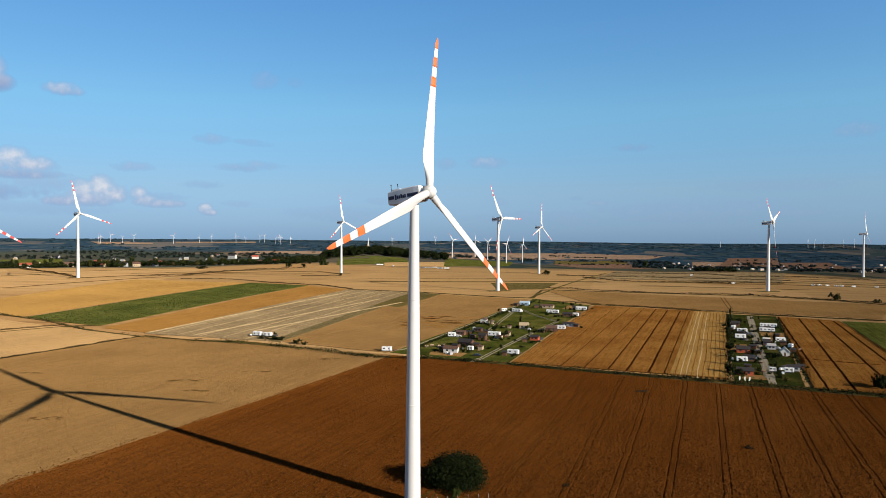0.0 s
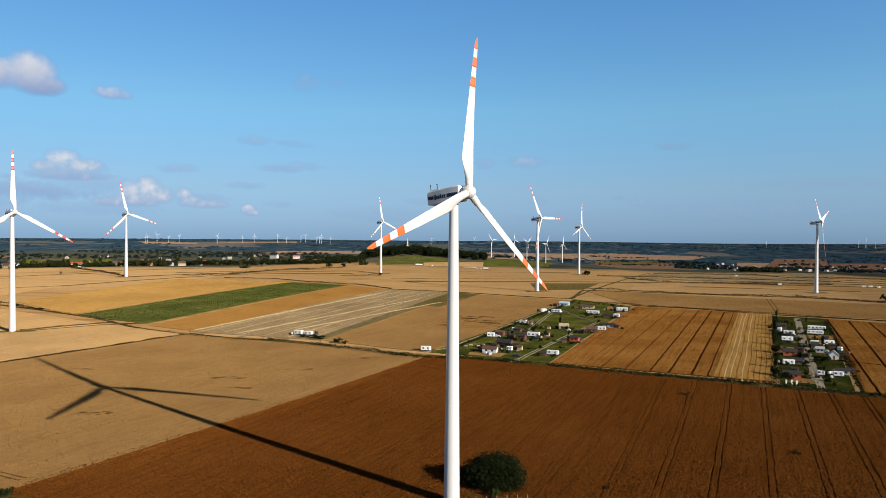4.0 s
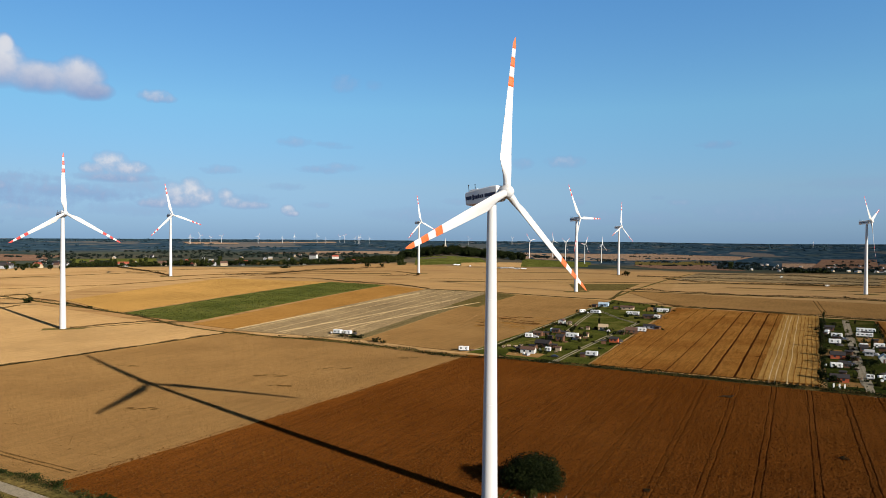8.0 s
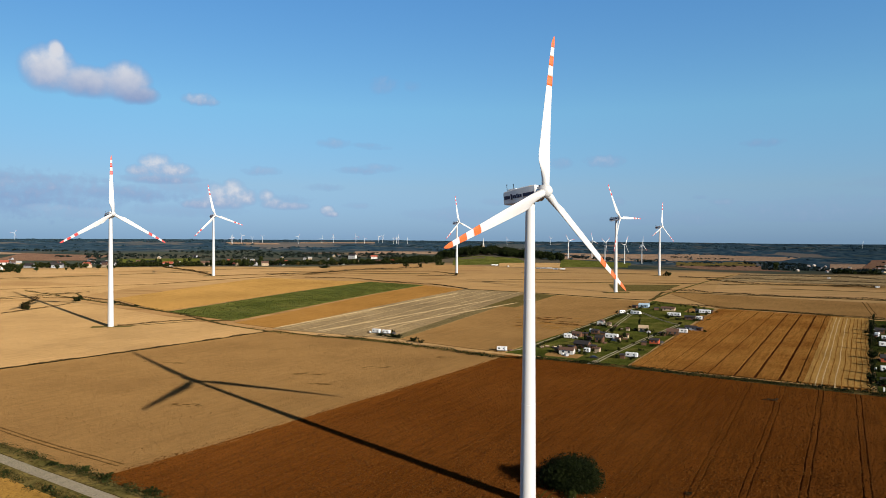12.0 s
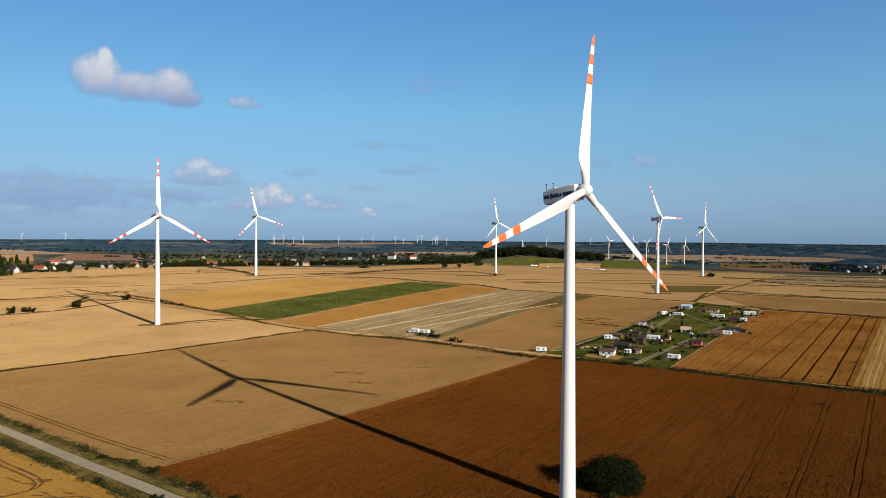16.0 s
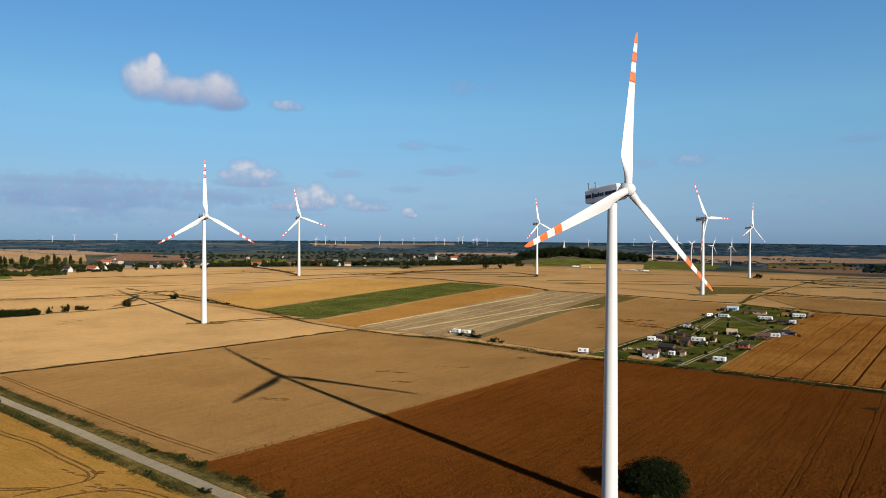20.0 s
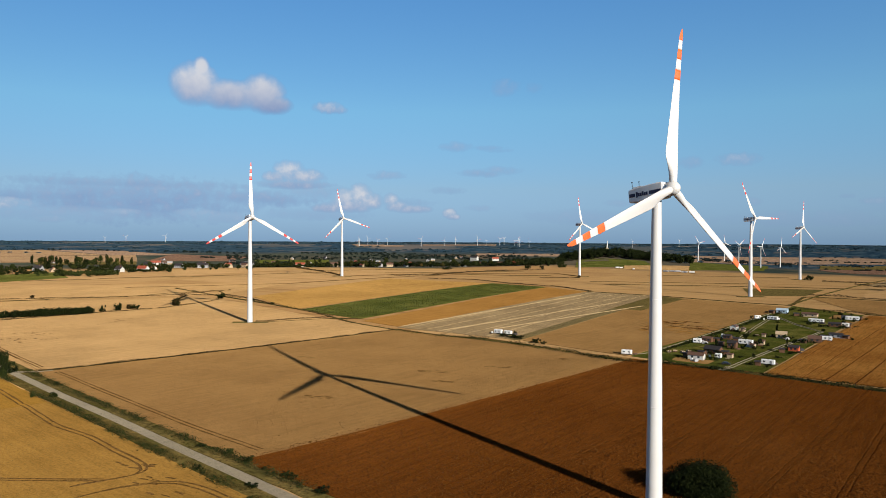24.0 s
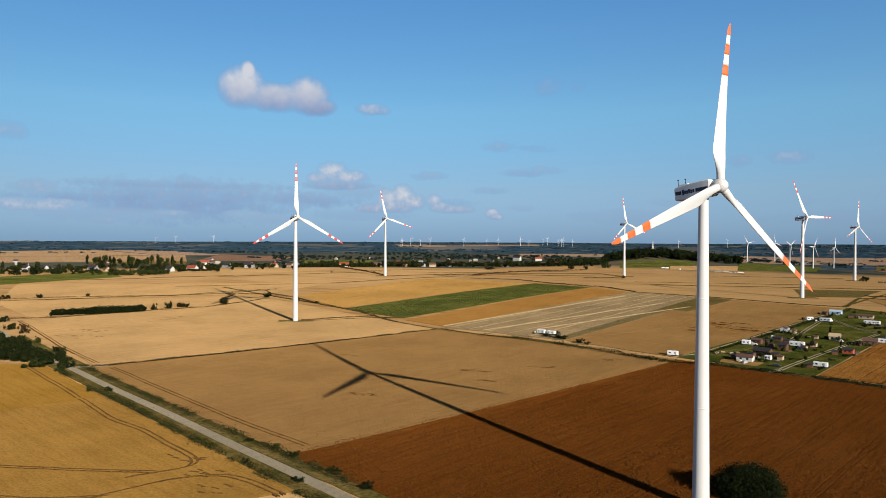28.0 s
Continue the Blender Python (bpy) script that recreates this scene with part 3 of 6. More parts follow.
    return tagged(ob, label, "field", kind="structure")


def ribbon(name, points, width, mat, lift, label="", category="", kind="structure", parent=None, step=6.0, wobble=0.15, swing=0.0):
    """A road, track or strip that follows the land along a line."""
    lift = RISE[parent.name] + 0.05 if parent else 0.2 + 0.3 * lift
    pts = [np.array(p, float) for p in points]
    line = []
    for p, q in zip(pts, pts[1:]):
        n = max(1, int(np.linalg.norm(q - p) / step))
        line += [p + (q - p) * k / n for k in range(n)]
    line.append(pts[-1])
    line = np.array(line)
    soft = line.copy()
    for _ in range(3):
        soft[1:-1] = (soft[:-2] + 2 * soft[1:-1] + soft[2:]) / 4
    tang = np.gradient(soft, axis=0)
    tang /= np.linalg.norm(tang, axis=1)[:, None]
    side = np.column_stack([-tang[:, 1], tang[:, 0]])
    if swing:
        soft = soft + side * np.array([noise.noise((p[0] * .03, p[1] * .03, 2.0)) for p in soft])[:, None] * swing
    wl = np.array([1 + wobble * noise.noise((p[0] * .13, p[1] * .13, 5.0)) for p in soft])[:, None]
    wr = np.array([1 + wobble * noise.noise((p[0] * .13, p[1] * .13, 15.0)) for p in soft])[:, None]
    left, right = soft + side * width / 2 * wl, soft - side * width / 2 * wr
    n = len(soft)
    lo, hi = heights(left), heights(right)
    verts = [(*left[i], lo[i] + lift) for i in range(n)] + [(*right[i], hi[i] + lift) for i in range(n)]
    verts += [(*left[i], lo[i] - 0.5) for i in range(n)] + [(*right[i], hi[i] - 0.5) for i in range(n)]
    faces = []
    for i in range(n - 1):
        faces += [(i, n + i, n + i + 1, i + 1), (2 * n + i, i, i + 1, 2 * n + i + 1), (n + i, 3 * n + i, 3 * n + i + 1, n + i + 1)]
    ob = mesh_object(name, verts, faces, mat)
    if parent:
        ob.parent = parent
        return tagged(ob, label)
    return tagged(ob, label, category, kind=kind)


# ---- fields and roads ----


def lat(u, v):
    """A place by metres along the rows and across them."""
    return (u * UX + v * UY, u * UY - v * UX)


brown = crop_sheet("brown_field", [(-122.3, 173), (-26.5, 384), (330, 226), (200, 32)], BROWN_CROP, 0.55, "brown ripe rapeseed field with wheel tracks", 0.45, 1.0, 0.2,
                   [(330, a, 200, b, 0.16, True) for a, b in ((-105, -104), (-87, -85.5), (-71, -67.5), (-51, -52), (-38.5, -35.3), (-24.8, -23.2), (-10.2, -9.7), (3.3, 4.8), (16.4, 18.6), (29.5, 31.5), (41.5, 43.5), (54.8, 56.5), (68, 70))])
tan = crop_sheet("tan_field", [(-120.3, 172.5), (-292, 251.5), (-188, 443), (-24.5, 384)], TAN_CROP, 0.68, "tan ripe wheat field with wheel tracks", 0.8, 1.5, 0.12)
gold = crop_sheet("gold_field", [(-236, 209), (-104, 149), (-180, 60), (-262, 150)], BARLEY, 0.7, "golden barley field beside the gravel road", 0.7, 1.2, 0.13)
gold_far = patch("gold_field", [(-326, 250.5), (-236.5, 209), (-262.5, 150), (-420, 170)], GOLD_CROP, 0.7, "yellow grain field between the wood and the barley")
pale = patch("pale_field", [(-294, 256), (-190, 444), (-425, 566), (-476, 352)], PALE_CROP, 0.65, "pale ripe wheat field round a turbine")
patch("pale_field", [(-482, 366), (-430, 470), (-432, 575), (-620, 430)], PALE_CROP, 0.6, "pale wheat field behind a hedge")
patch("gold_field", [(-399, 588), (-313, 524), (-226, 826), (-362, 838)], AMBER_CROP, 0.6, "amber grain field beside the green crop")
patch("green_field", [(-308, 521), (-236, 487), (-152, 803), (-224, 827)], BEET, 0.5, "long dark green beet field")
patch("orange_field", [(-229, 478), (-193, 460), (-101, 759), (-151, 799)], STRIP_CROP, 0.45, "narrow orange-brown stubble strip")
stubble = patch("stubble_field", [(-192, 456), (-106, 431), (-30, 735), (-101, 759)], STUBBLE, 0.3, "grey stubble field with pale straw rows")
patch("olive_field", [(-60, 614), (-36, 602), (-2, 713), (-30, 735)], OLIVE, 0.35, "strip of olive grass beside the stubble")
patch("tan_field", [(-106, 430), (-98, 428), (-50, 607), (-60, 613)], DULL, 0.35, "strip of dull stubble beside the grain")
patch("tan_field", [(-96, 427.5), (-31, 393), (6, 474), (-40, 510)], TAN_CROP, 0.5, "small tan grain field")
patch("tan_field", [(-97, 428.5), (-40.5, 511), (-3, 711), (-49, 606)], TAN_CROP, 0.35, "thin tan grain field beside the stubble")
patchy = patch("tan_field", [(-40, 510.5), (6, 474.5), (82, 668), (-2, 712)], TAN_CROP, 0.45, "tan patchy grain field beside the allotments")
allot1 = patch("meadow", [(-29, 393), (34, 365), (130, 624), (87, 678)], MEADOW, 0.15, "mown green lawn of an allotment", "meadow")
striped = crop_sheet("orange_field", [(36, 366), (133, 328), (230, 578), (133, 622)], ORANGE_CROP, 0.6, "orange ripe field with dark tramlines", 0.9, 2.2, 0.22,
                     [(360, a, 610, b, w, False) for a, b, w in ((-91.1, -92.5, 0.25), (-79.8, -76.7, 0.3), (-70.1, -64.8, 0.35), (-58.5, -53.2, 0.35), (-46.8, -43.3, 0.5), (-38.1, -33.7, 0.6), (-27.8, -23.6, 0.6), (-20.6, -16.6, 0.3))], SOIL)
pale_strip = patch("pale_strip", [(109, 339), (133, 329), (230, 576), (207, 584)], AMBER_CROP, 1.6, "pale striped stubble strip", "field")
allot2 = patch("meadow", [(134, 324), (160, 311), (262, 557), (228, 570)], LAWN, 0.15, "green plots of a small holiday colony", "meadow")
right_field = crop_sheet("orange_field", [(163, 310), (213, 290), (298, 531), (261, 555)], ORANGE_CROP, 0.6, "orange ripe field with dark tramlines", 0.9, 2.2, 0.22,
                         [(360, a, 600, b, 0.55, False) for a, b in ((48.4, 49.2), (59.2, 63.3), (75.8, 76.1), (87.3, 86.0))], SOIL)
patch("green_field", [(214, 290), (330, 242), (420, 495), (299, 531)], BEET, 0.4, "green crop field")
# fields past the hedges, out to the village and the far plain
patch("tan_field", [(-620, 440), (-440, 590), (-440, 730), (-760, 560)], PALE_CROP, 0.5, "tan wheat field between hedges", step=14)
beyond = patch("tan_field", [(132, 632), (338, 545), (412, 650), (110, 776)], TAN_CROP, 0.5, "tan field beyond the striped fields", step=14)
patch("olive_field", [(60, 774), (112, 788), (147, 897), (60, 879)], OLIVE, 0.5, "olive grass field", step=14)
patch("brown_field", [(217, 1023), (465, 975), (656, 1358), (342, 1396)], STUBBLE, 0.5, "dull brown stubble field", step=20)
patch("green_field", [(-776, 551), (-912, 649), (-905, 826), (-762, 712)], BEET, 0.5, "green meadow before the village", step=14)
patch("green_field", [(-249, 1690), (-92, 1681), (-62, 1500), (-205, 1375)], BEET, 0.8, "green field below the wooded hill", step=20)
patch("tan_field", [(-123, 1495), (7, 1588), (6, 1386), (-111, 1350)], PALE_CROP, 0.9, "tan field with silage bales", step=25)
patch("green_field", [(2, 1400), (146, 1560), (300, 3050), (20, 3010)], BEET, 1.2, "green field below far turbines", step=30)
for name, corners, mat, label in (
        ("pale_field", [(2, 3601), (718, 3836), (633, 3377), (2, 3021)], FAR_FIELD, "far pinkish stubble field"), ("pale_field", [(710, 3792), (1132, 3595), (978, 3373), (629, 3358)], FAR_FIELD, "far pinkish stubble field"),
        ("olive_field", [(509, 3232), (835, 3293), (798, 3060), (469, 2978)], OLIVE, "far olive meadow"), ("tan_field", [(460, 2960), (800, 3040), (700, 2300), (420, 2250)], FAR_RED, "far dull tan field"),
        ("brown_field", [(1368, 3398), (1581, 3357), (1340, 2820), (1090, 2817)], FAR_RED, "far reddish field"), ("brown_field", [(1459, 3072), (1647, 3027), (1495, 2580), (1253, 2638)], FAR_RED, "far reddish field"),
        ("tan_field", [(1109, 3155), (1241, 3143), (1066, 2765), (967, 2751)], FAR_FIELD, "far dull tan field"),
        ("tan_field", [(-2680, 1850), (-2560, 2260), (-1930, 1970), (-2165, 1545)], FAR_TAN, "far tan field past the village"), ("tan_field", [(-2540, 2275), (-2219, 2364), (-1723, 2092), (-1915, 1980)], FAR_FIELD, "far pinkish field past the village"), ("tan_field", [(-1760, 1240), (-1410, 1545), (-1838, 2010), (-2150, 1540)], FAR_TAN, "far tan field past the village"), ("olive_field", [(-1423, 1240), (-1212, 1327), (-1405, 1535), (-1595, 1385)], OLIVE, "green paddock behind the village"),
        ("orange_field", [(-1800, 2150), (-1401, 2049), (-1210, 1680), (-1430, 1600)], FAR_RED, "far reddish-brown field"), ("green_field", [(-1211, 1801), (-1008, 1884), (-841, 1572), (-998, 1483)], BEET, "far green field behind the village"),
        ("pale_field", [(-813, 2775), (-523, 3083), (-479, 2761), (-695, 2373)], FAR_FIELD, "far pinkish field"), ("pale_field", [(-1516, 4026), (-1124, 4274), (-1075, 4088), (-1448, 3844)], FAR_FIELD, "pale field on the horizon"),
        ("pale_field", [(-1915, 3870), (-1553, 3798), (-1468, 3591), (-1689, 3482)], FAR_FIELD, "pale field on the horizon")):
    patch(name, corners, mat, 3.0, label, step=40, ragged=4)

# wheel tracks and rows in the crops
for k in range(10):
    ribbon("straw_row", [lat(348, -15.5 + k * 2.5), lat(612, -11.5 + k * 2.3)], 0.4, STRAW if k in (1, 2, 4) else ORANGE_CROP, 0.71, parent=pale_strip, wobble=0.8, swing=0.7, step=4)
for a, b in (((-191, 461), (-101, 713)), ((-158, 450), (-60, 659)), ((-125, 470), (-36, 638))):
    ribbon("straw_row", [a, b], 2.2, STRAW, 0.36, parent=stubble, wobble=0.6, swing=0.8)
for k in range(1, 11, 2):
    f = (k + 0.5) / 11
    ribbon("straw_row", [(-196 + 86 * f, 462 - 28 * f), (-101 + 71 * f, 759 - 24 * f)], 0.6, STRAW, 0.34, parent=stubble, wobble=0.6, swing=0.6)
TRACKS = [(tan, [(-283, 256), (-172, 204), (-123, 184)]), (gold_far, [(-325, 241.5), (-275, 218.7), (-243, 202.7)]), (gold, [(-241, 202), (-203, 183), (-181, 176.6), (-162, 167), (-145, 159.6), (-140, 153.5), (-145, 148.7), (-151, 140)]),
          (gold, [(-147, 126), (-140, 143), (-129, 152.4), (-117, 149.8), (-105, 145)]), (gold, [(-200, 130), (-165, 140), (-148, 146)]), (gold, [(-190, 112), (-160, 118), (-145, 127)]), (pale, [(-481, 355), (-411, 319), (-357, 289), (-300, 262)])]
for field, line in TRACKS:
    for s in (-0.85, 0.85):
        ribbon("wheel_track", [(x + s * 0.4, y + s) for x, y in line], 0.6, TYRE_TRACK, 0.7, parent=field, wobble=0.8, swing=0.6, step=3)


def lodged(field, x, y, w, d, n):
    """Patches where wind has laid the crop flat: short dark hollows."""
    for k in range(n * 2):
        px, py = x + random.uniform(-w, w), y + random.uniform(-d, d)
        ribbon("lodged_crop", [(px, py), (px + random.uniform(0.8, 1.6), py + random.uniform(-0.6, 0.6)), (px + random.uniform(1.8, 3.4), py + random.uniform(-0.8, 0.8))], random.uniform(0.4, 0.9), TYRE_TRACK, 0.7, parent=field, wobble=0.9, swing=0.4, step=0.8)


for spec in ((gold, -150, 158, 6, 3, 4), (gold, -136, 150, 4, 4, 4), (gold, -126, 142, 4, 4, 3), (pale, -400, 343, 12, 5, 9), (pale, -385, 325, 16, 12, 7), (pale, -398, 410, 6, 22, 7), (tan, -116, 319, 8, 2, 7), (tan, -104, 299, 5, 1.5, 4), (tan, -142, 253, 7, 2, 5), (tan, -90, 340, 6, 3, 4),
             (patchy, -18, 522, 14, 12, 22), (patchy, 12, 510, 14, 18, 18), (tan, -60, 372, 6, 3, 3), (tan, -200, 330, 10, 4, 5)):
    lodged(*spec)
for k in range(46):
    x, y = random.uniform(-34, 14), random.uniform(488, 548)
    ribbon("lodged_crop", [(x, y), (x + random.uniform(3, 6), y - random.uniform(0.5, 2.5)), (x + random.uniform(7, 13), y - random.uniform(2, 5))], random.uniform(0.9, 2.2), STRIP_CROP if k % 3 else SOIL, 0.7, parent=patchy, wobble=0.9, swing=0.8, step=1.5)
ribbon("wheel_track", [(243, 602), (260, 655), (277, 707)], 0.8, TYRE_TRACK, 0.6, parent=beyond, wobble=0.4, step=5)
ribbon("wheel_track", [(246, 601), (263, 654), (280, 706)], 0.8, TYRE_TRACK, 0.6, parent=beyond, wobble=0.4, step=5)
ribbon("wheel_track", [(126, 396), (132, 394), (129, 398)], 0.8, SOIL, 0.6, parent=striped, wobble=0.4, step=5)
ribbon("wheel_track", [(188, 385), (196, 376), (224, 362)], 1.2, SOIL, 0.6, parent=right_field, wobble=0.4, step=5)
# roads, tracks and ditches
ribbon("road", [(-760, 470), (-560, 372), (-412, 298), (-300, 247), (-244, 221), (-190, 197), (-148, 177), (-117, 163), (-92, 151), (30, 96), (160, 40)], 3.9, ROAD, 0.4, "grey gravel farm road", "road", wobble=0.06)
ribbon("verge", [(-412, 304), (-300, 253), (-244, 227), (-190, 203), (-148, 183), (-117, 169), (-90, 157), (30, 102), (160, 46)], 6.5, VERGE, 0.3, "grassy verge of dry weeds", "verge")
ribbon("verge", [(-412, 293.5), (-300, 242.5), (-244, 216.5), (-190, 192), (-148, 172), (-117, 158), (-92, 146), (30, 91), (160, 35)], 5.5, VERGE, 0.3, "grassy verge of dry weeds", "verge")
NW_TRACK = [(-520, 625), (-433, 582), (-350, 544), (-284, 509), (-232, 467), (-189, 444), (-152, 427), (-119, 424), (-91, 408), (-57, 390), (-35, 378), (-7, 376), (34, 360), (73, 343), (131, 320), (160, 306), (190, 292), (330, 236)]
ribbon("ditch", NW_TRACK[:7], 2.8, DITCH, 0.45, "narrow weedy strip along the fields", "ditch", wobble=0.6)
ribbon("ditch", NW_TRACK[6:], 8.0, DITCH, 0.45, "overgrown ditch with weeds along the fields", "ditch", wobble=0.5)
ribbon("track", [(p[0] + 1.5, p[1] + 3.6) for p in NW_TRACK[5:]], 1.2, TYRE_TRACK, 0.6, "dry earth field track", "track")
ribbon("ditch", [(-294, 253), (-241, 349), (-189, 443)], 1.7, DITCH, 0.85, "weedy strip between two wheat fields", "ditch", wobble=0.6)
ribbon("ditch", [(-300, 443), (-285, 456), (-258, 482), (-235, 490)], 1.8, DITCH, 0.75, "weedy farm track to the turbine", "track", wobble=0.6)
ribbon("ditch", [(-640, 400), (-582, 467), (-532, 519), (-504, 550), (-490, 592), (-463, 623), (-433, 590)], 2.0, DITCH, 0.7, "weedy strip between fields", "ditch", wobble=0.6)
ribbon("ditch", [(-577, 613), (-504, 667), (-436, 722), (-353, 894), (-306, 997)], 2.4, TYRE_TRACK, 0.7, "field edge of dry grass", "ditch", wobble=0.6)
ribbon("ditch", [(87, 684), (110, 780), (190, 757), (246, 744), (328, 727), (381, 687), (412, 650), (600, 470)], 2.6, DITCH, 0.8, "dark weedy strip between fields", "ditch", wobble=0.6)
ribbon("ditch", [(132, 630), (181, 612), (230, 578), (265, 563), (338, 536), (460, 480)], 2.6, DITCH, 0.8, "dark weedy strip between fields", "ditch", wobble=0.6)
ribbon("ditch", [(205, 934), (314, 947), (387, 941), (527, 924), (700, 880)], 3.0, DITCH, 0.9, "dark weedy strip between fields", "ditch", wobble=0.7)
ribbon("ditch", [(-90, 880), (0, 905), (120, 925), (205, 934)], 2.6, DITCH, 0.9, "dark weedy strip between fields", "ditch", wobble=0.7)
ribbon("ditch", [(215, 1062), (297, 1023), (415, 1002), (480, 1005), (640, 960)], 4.0, DITCH, 0.9, "dark weedy strip between fields", "ditch", wobble=0.7)
ribbon("ditch", [(-436, 850), (-330, 1010), (-200, 1120), (-151, 1054)], 4.0, TYRE_TRACK, 0.9, "farm track between turbines", "track", wobble=0.7)
ribbon("ditch", [(-304, 990), (-240, 1010), (-190, 1040)], 3.5, DITCH, 0.9, "dark weedy strip between fields", "ditch", wobble=0.7)
ribbon("track", [(84, 684), (100, 725), (147, 855), (212, 1039), (300, 1290)], 2.2, VERGE, 0.75, "grassy track between fields", "track", wobble=0.5)
ribbon("ditch", [(-101, 762), (-30, 738), (57, 690), (87, 682)], 3.0, DITCH, 0.6, "weedy strip between fields", "ditch", wobble=0.6)
for x, y, w in ((-303, 442, 9), (-437, 850, 9), (-151, 1054, 9), (59, 759, 9), (158, 1166, 10), (365, 796, 10), (744, 1256, 10)):
    ribbon("turbine_pad", [(x - 11, y - 5), (x - 4, y), (x + 6, y + 3), (x + 13, y + 5)], w * 0.8, OLIVE, 0.72, "rough grass at the foot of a turbine", "grass", wobble=0.7)
ribbon("turbine_pad", [(-18, 168), (-8, 174), (-1, 179), (4, 183)], 13, MEADOW, 0.68, "green grass at the foot of the turbine", "grass", wobble=0.3, step=3)

ribbon("track", [(-305, 247), (-296, 251.5), (-288, 258)], 2.6, ROAD, 0.75, "pale gravel turning off the road", "track", step=2)
ribbon("track", [(14, 362), (20, 376)], 3.0, PATH, 0.6, "pale gravel entrance to the allotments", "track", step=2)
# dark lines between the far strips of land
for line, w in (([(180, 1120), (330, 1090), (520, 1060), (700, 1020)], 3.0), ([(260, 1180), (420, 1150), (620, 1120)], 4.0), ([(330, 1290), (470, 1260), (700, 1210)], 4.0), ([(-60, 1150), (40, 1190), (150, 1230)], 3.0), ([(240, 860), (330, 850), (430, 830)], 2.0),
                ([(-120, 930), (-20, 960), (80, 985)], 2.0), ([(-420, 960), (-330, 1060), (-260, 1160)], 2.2), ([(-640, 760), (-560, 860), (-500, 960)], 2.0), ([(-760, 640), (-690, 730), (-640, 790)], 2.0), ([(-560, 960), (-470, 1120), (-390, 1250)], 2.4), ([(400, 1400), (560, 1350), (760, 1300)], 6.0)):
    ribbon("ditch", line, w, DITCH, 0.6, "weedy strip between far fields", "ditch", wobble=0.8, swing=6, step=10)

# paths and yards of the allotments
ribbon("path", [(-33, 396), (-24, 397), (-21, 402), (30, 530), (84, 668)], 0.8, PATH, 0.32, "pale gravel path along the allotments", "path")
for a in ([(17, 366), (24, 385), (52, 450), (84, 519)], [(84, 519), (73, 550), (64, 600), (58, 606)], [(29, 465), (45, 530), (62, 592)]):
    for s in (-1.1, 1.1):
        ribbon("path", [(x + s, y) for x, y in a], 0.45, PATH, 0.32, "pale double wheel track across the lawn", "path")
ribbon("path", [(145, 308), (150, 322), (157, 340)], 3.4, PATH, 0.32, "pale gravel mouth of the lane", "path")
ribbon("path", [(153, 330), (182, 407), (241, 556)], 4.4, ROAD, 0.1, "grey gravel lane between the plots", "path", wobble=0.25)
for s in (-1.0, 1.0):
    ribbon("path", [(156 + s, 338), (182 + s, 407), (241 + s, 556)], 1.1, PATH, 0.32, "pale gravel wheel track of the lane", "path")
for c in ([(-8, 388), (10, 381), (14, 392), (-4, 399)], [(96, 555), (112, 545), (122, 572), (108, 582)], [(160, 408), (174, 402), (182, 424), (168, 430)], [(200, 440), (212, 436), (226, 470), (212, 474)], [(140, 330), (150, 326), (154, 336), (145, 340)],
          [(70, 468), (84, 462), (88, 474), (76, 480)], [(100, 596), (124, 582), (130, 606), (110, 622)]):
    patch("yard", c, TAN_CROP, 0.22, "bare dry yard among the plots", "yard", step=5, ragged=1.5)


# ---- wind turbines ----
HUB_H, ROTOR_R = 77.56, 40.0
AXIS_AZ, AXIS_TILT = 54.2, 6.2      # the nose points this far to the right of the way back to the first eye, and up
TURBINE_MESH = {}


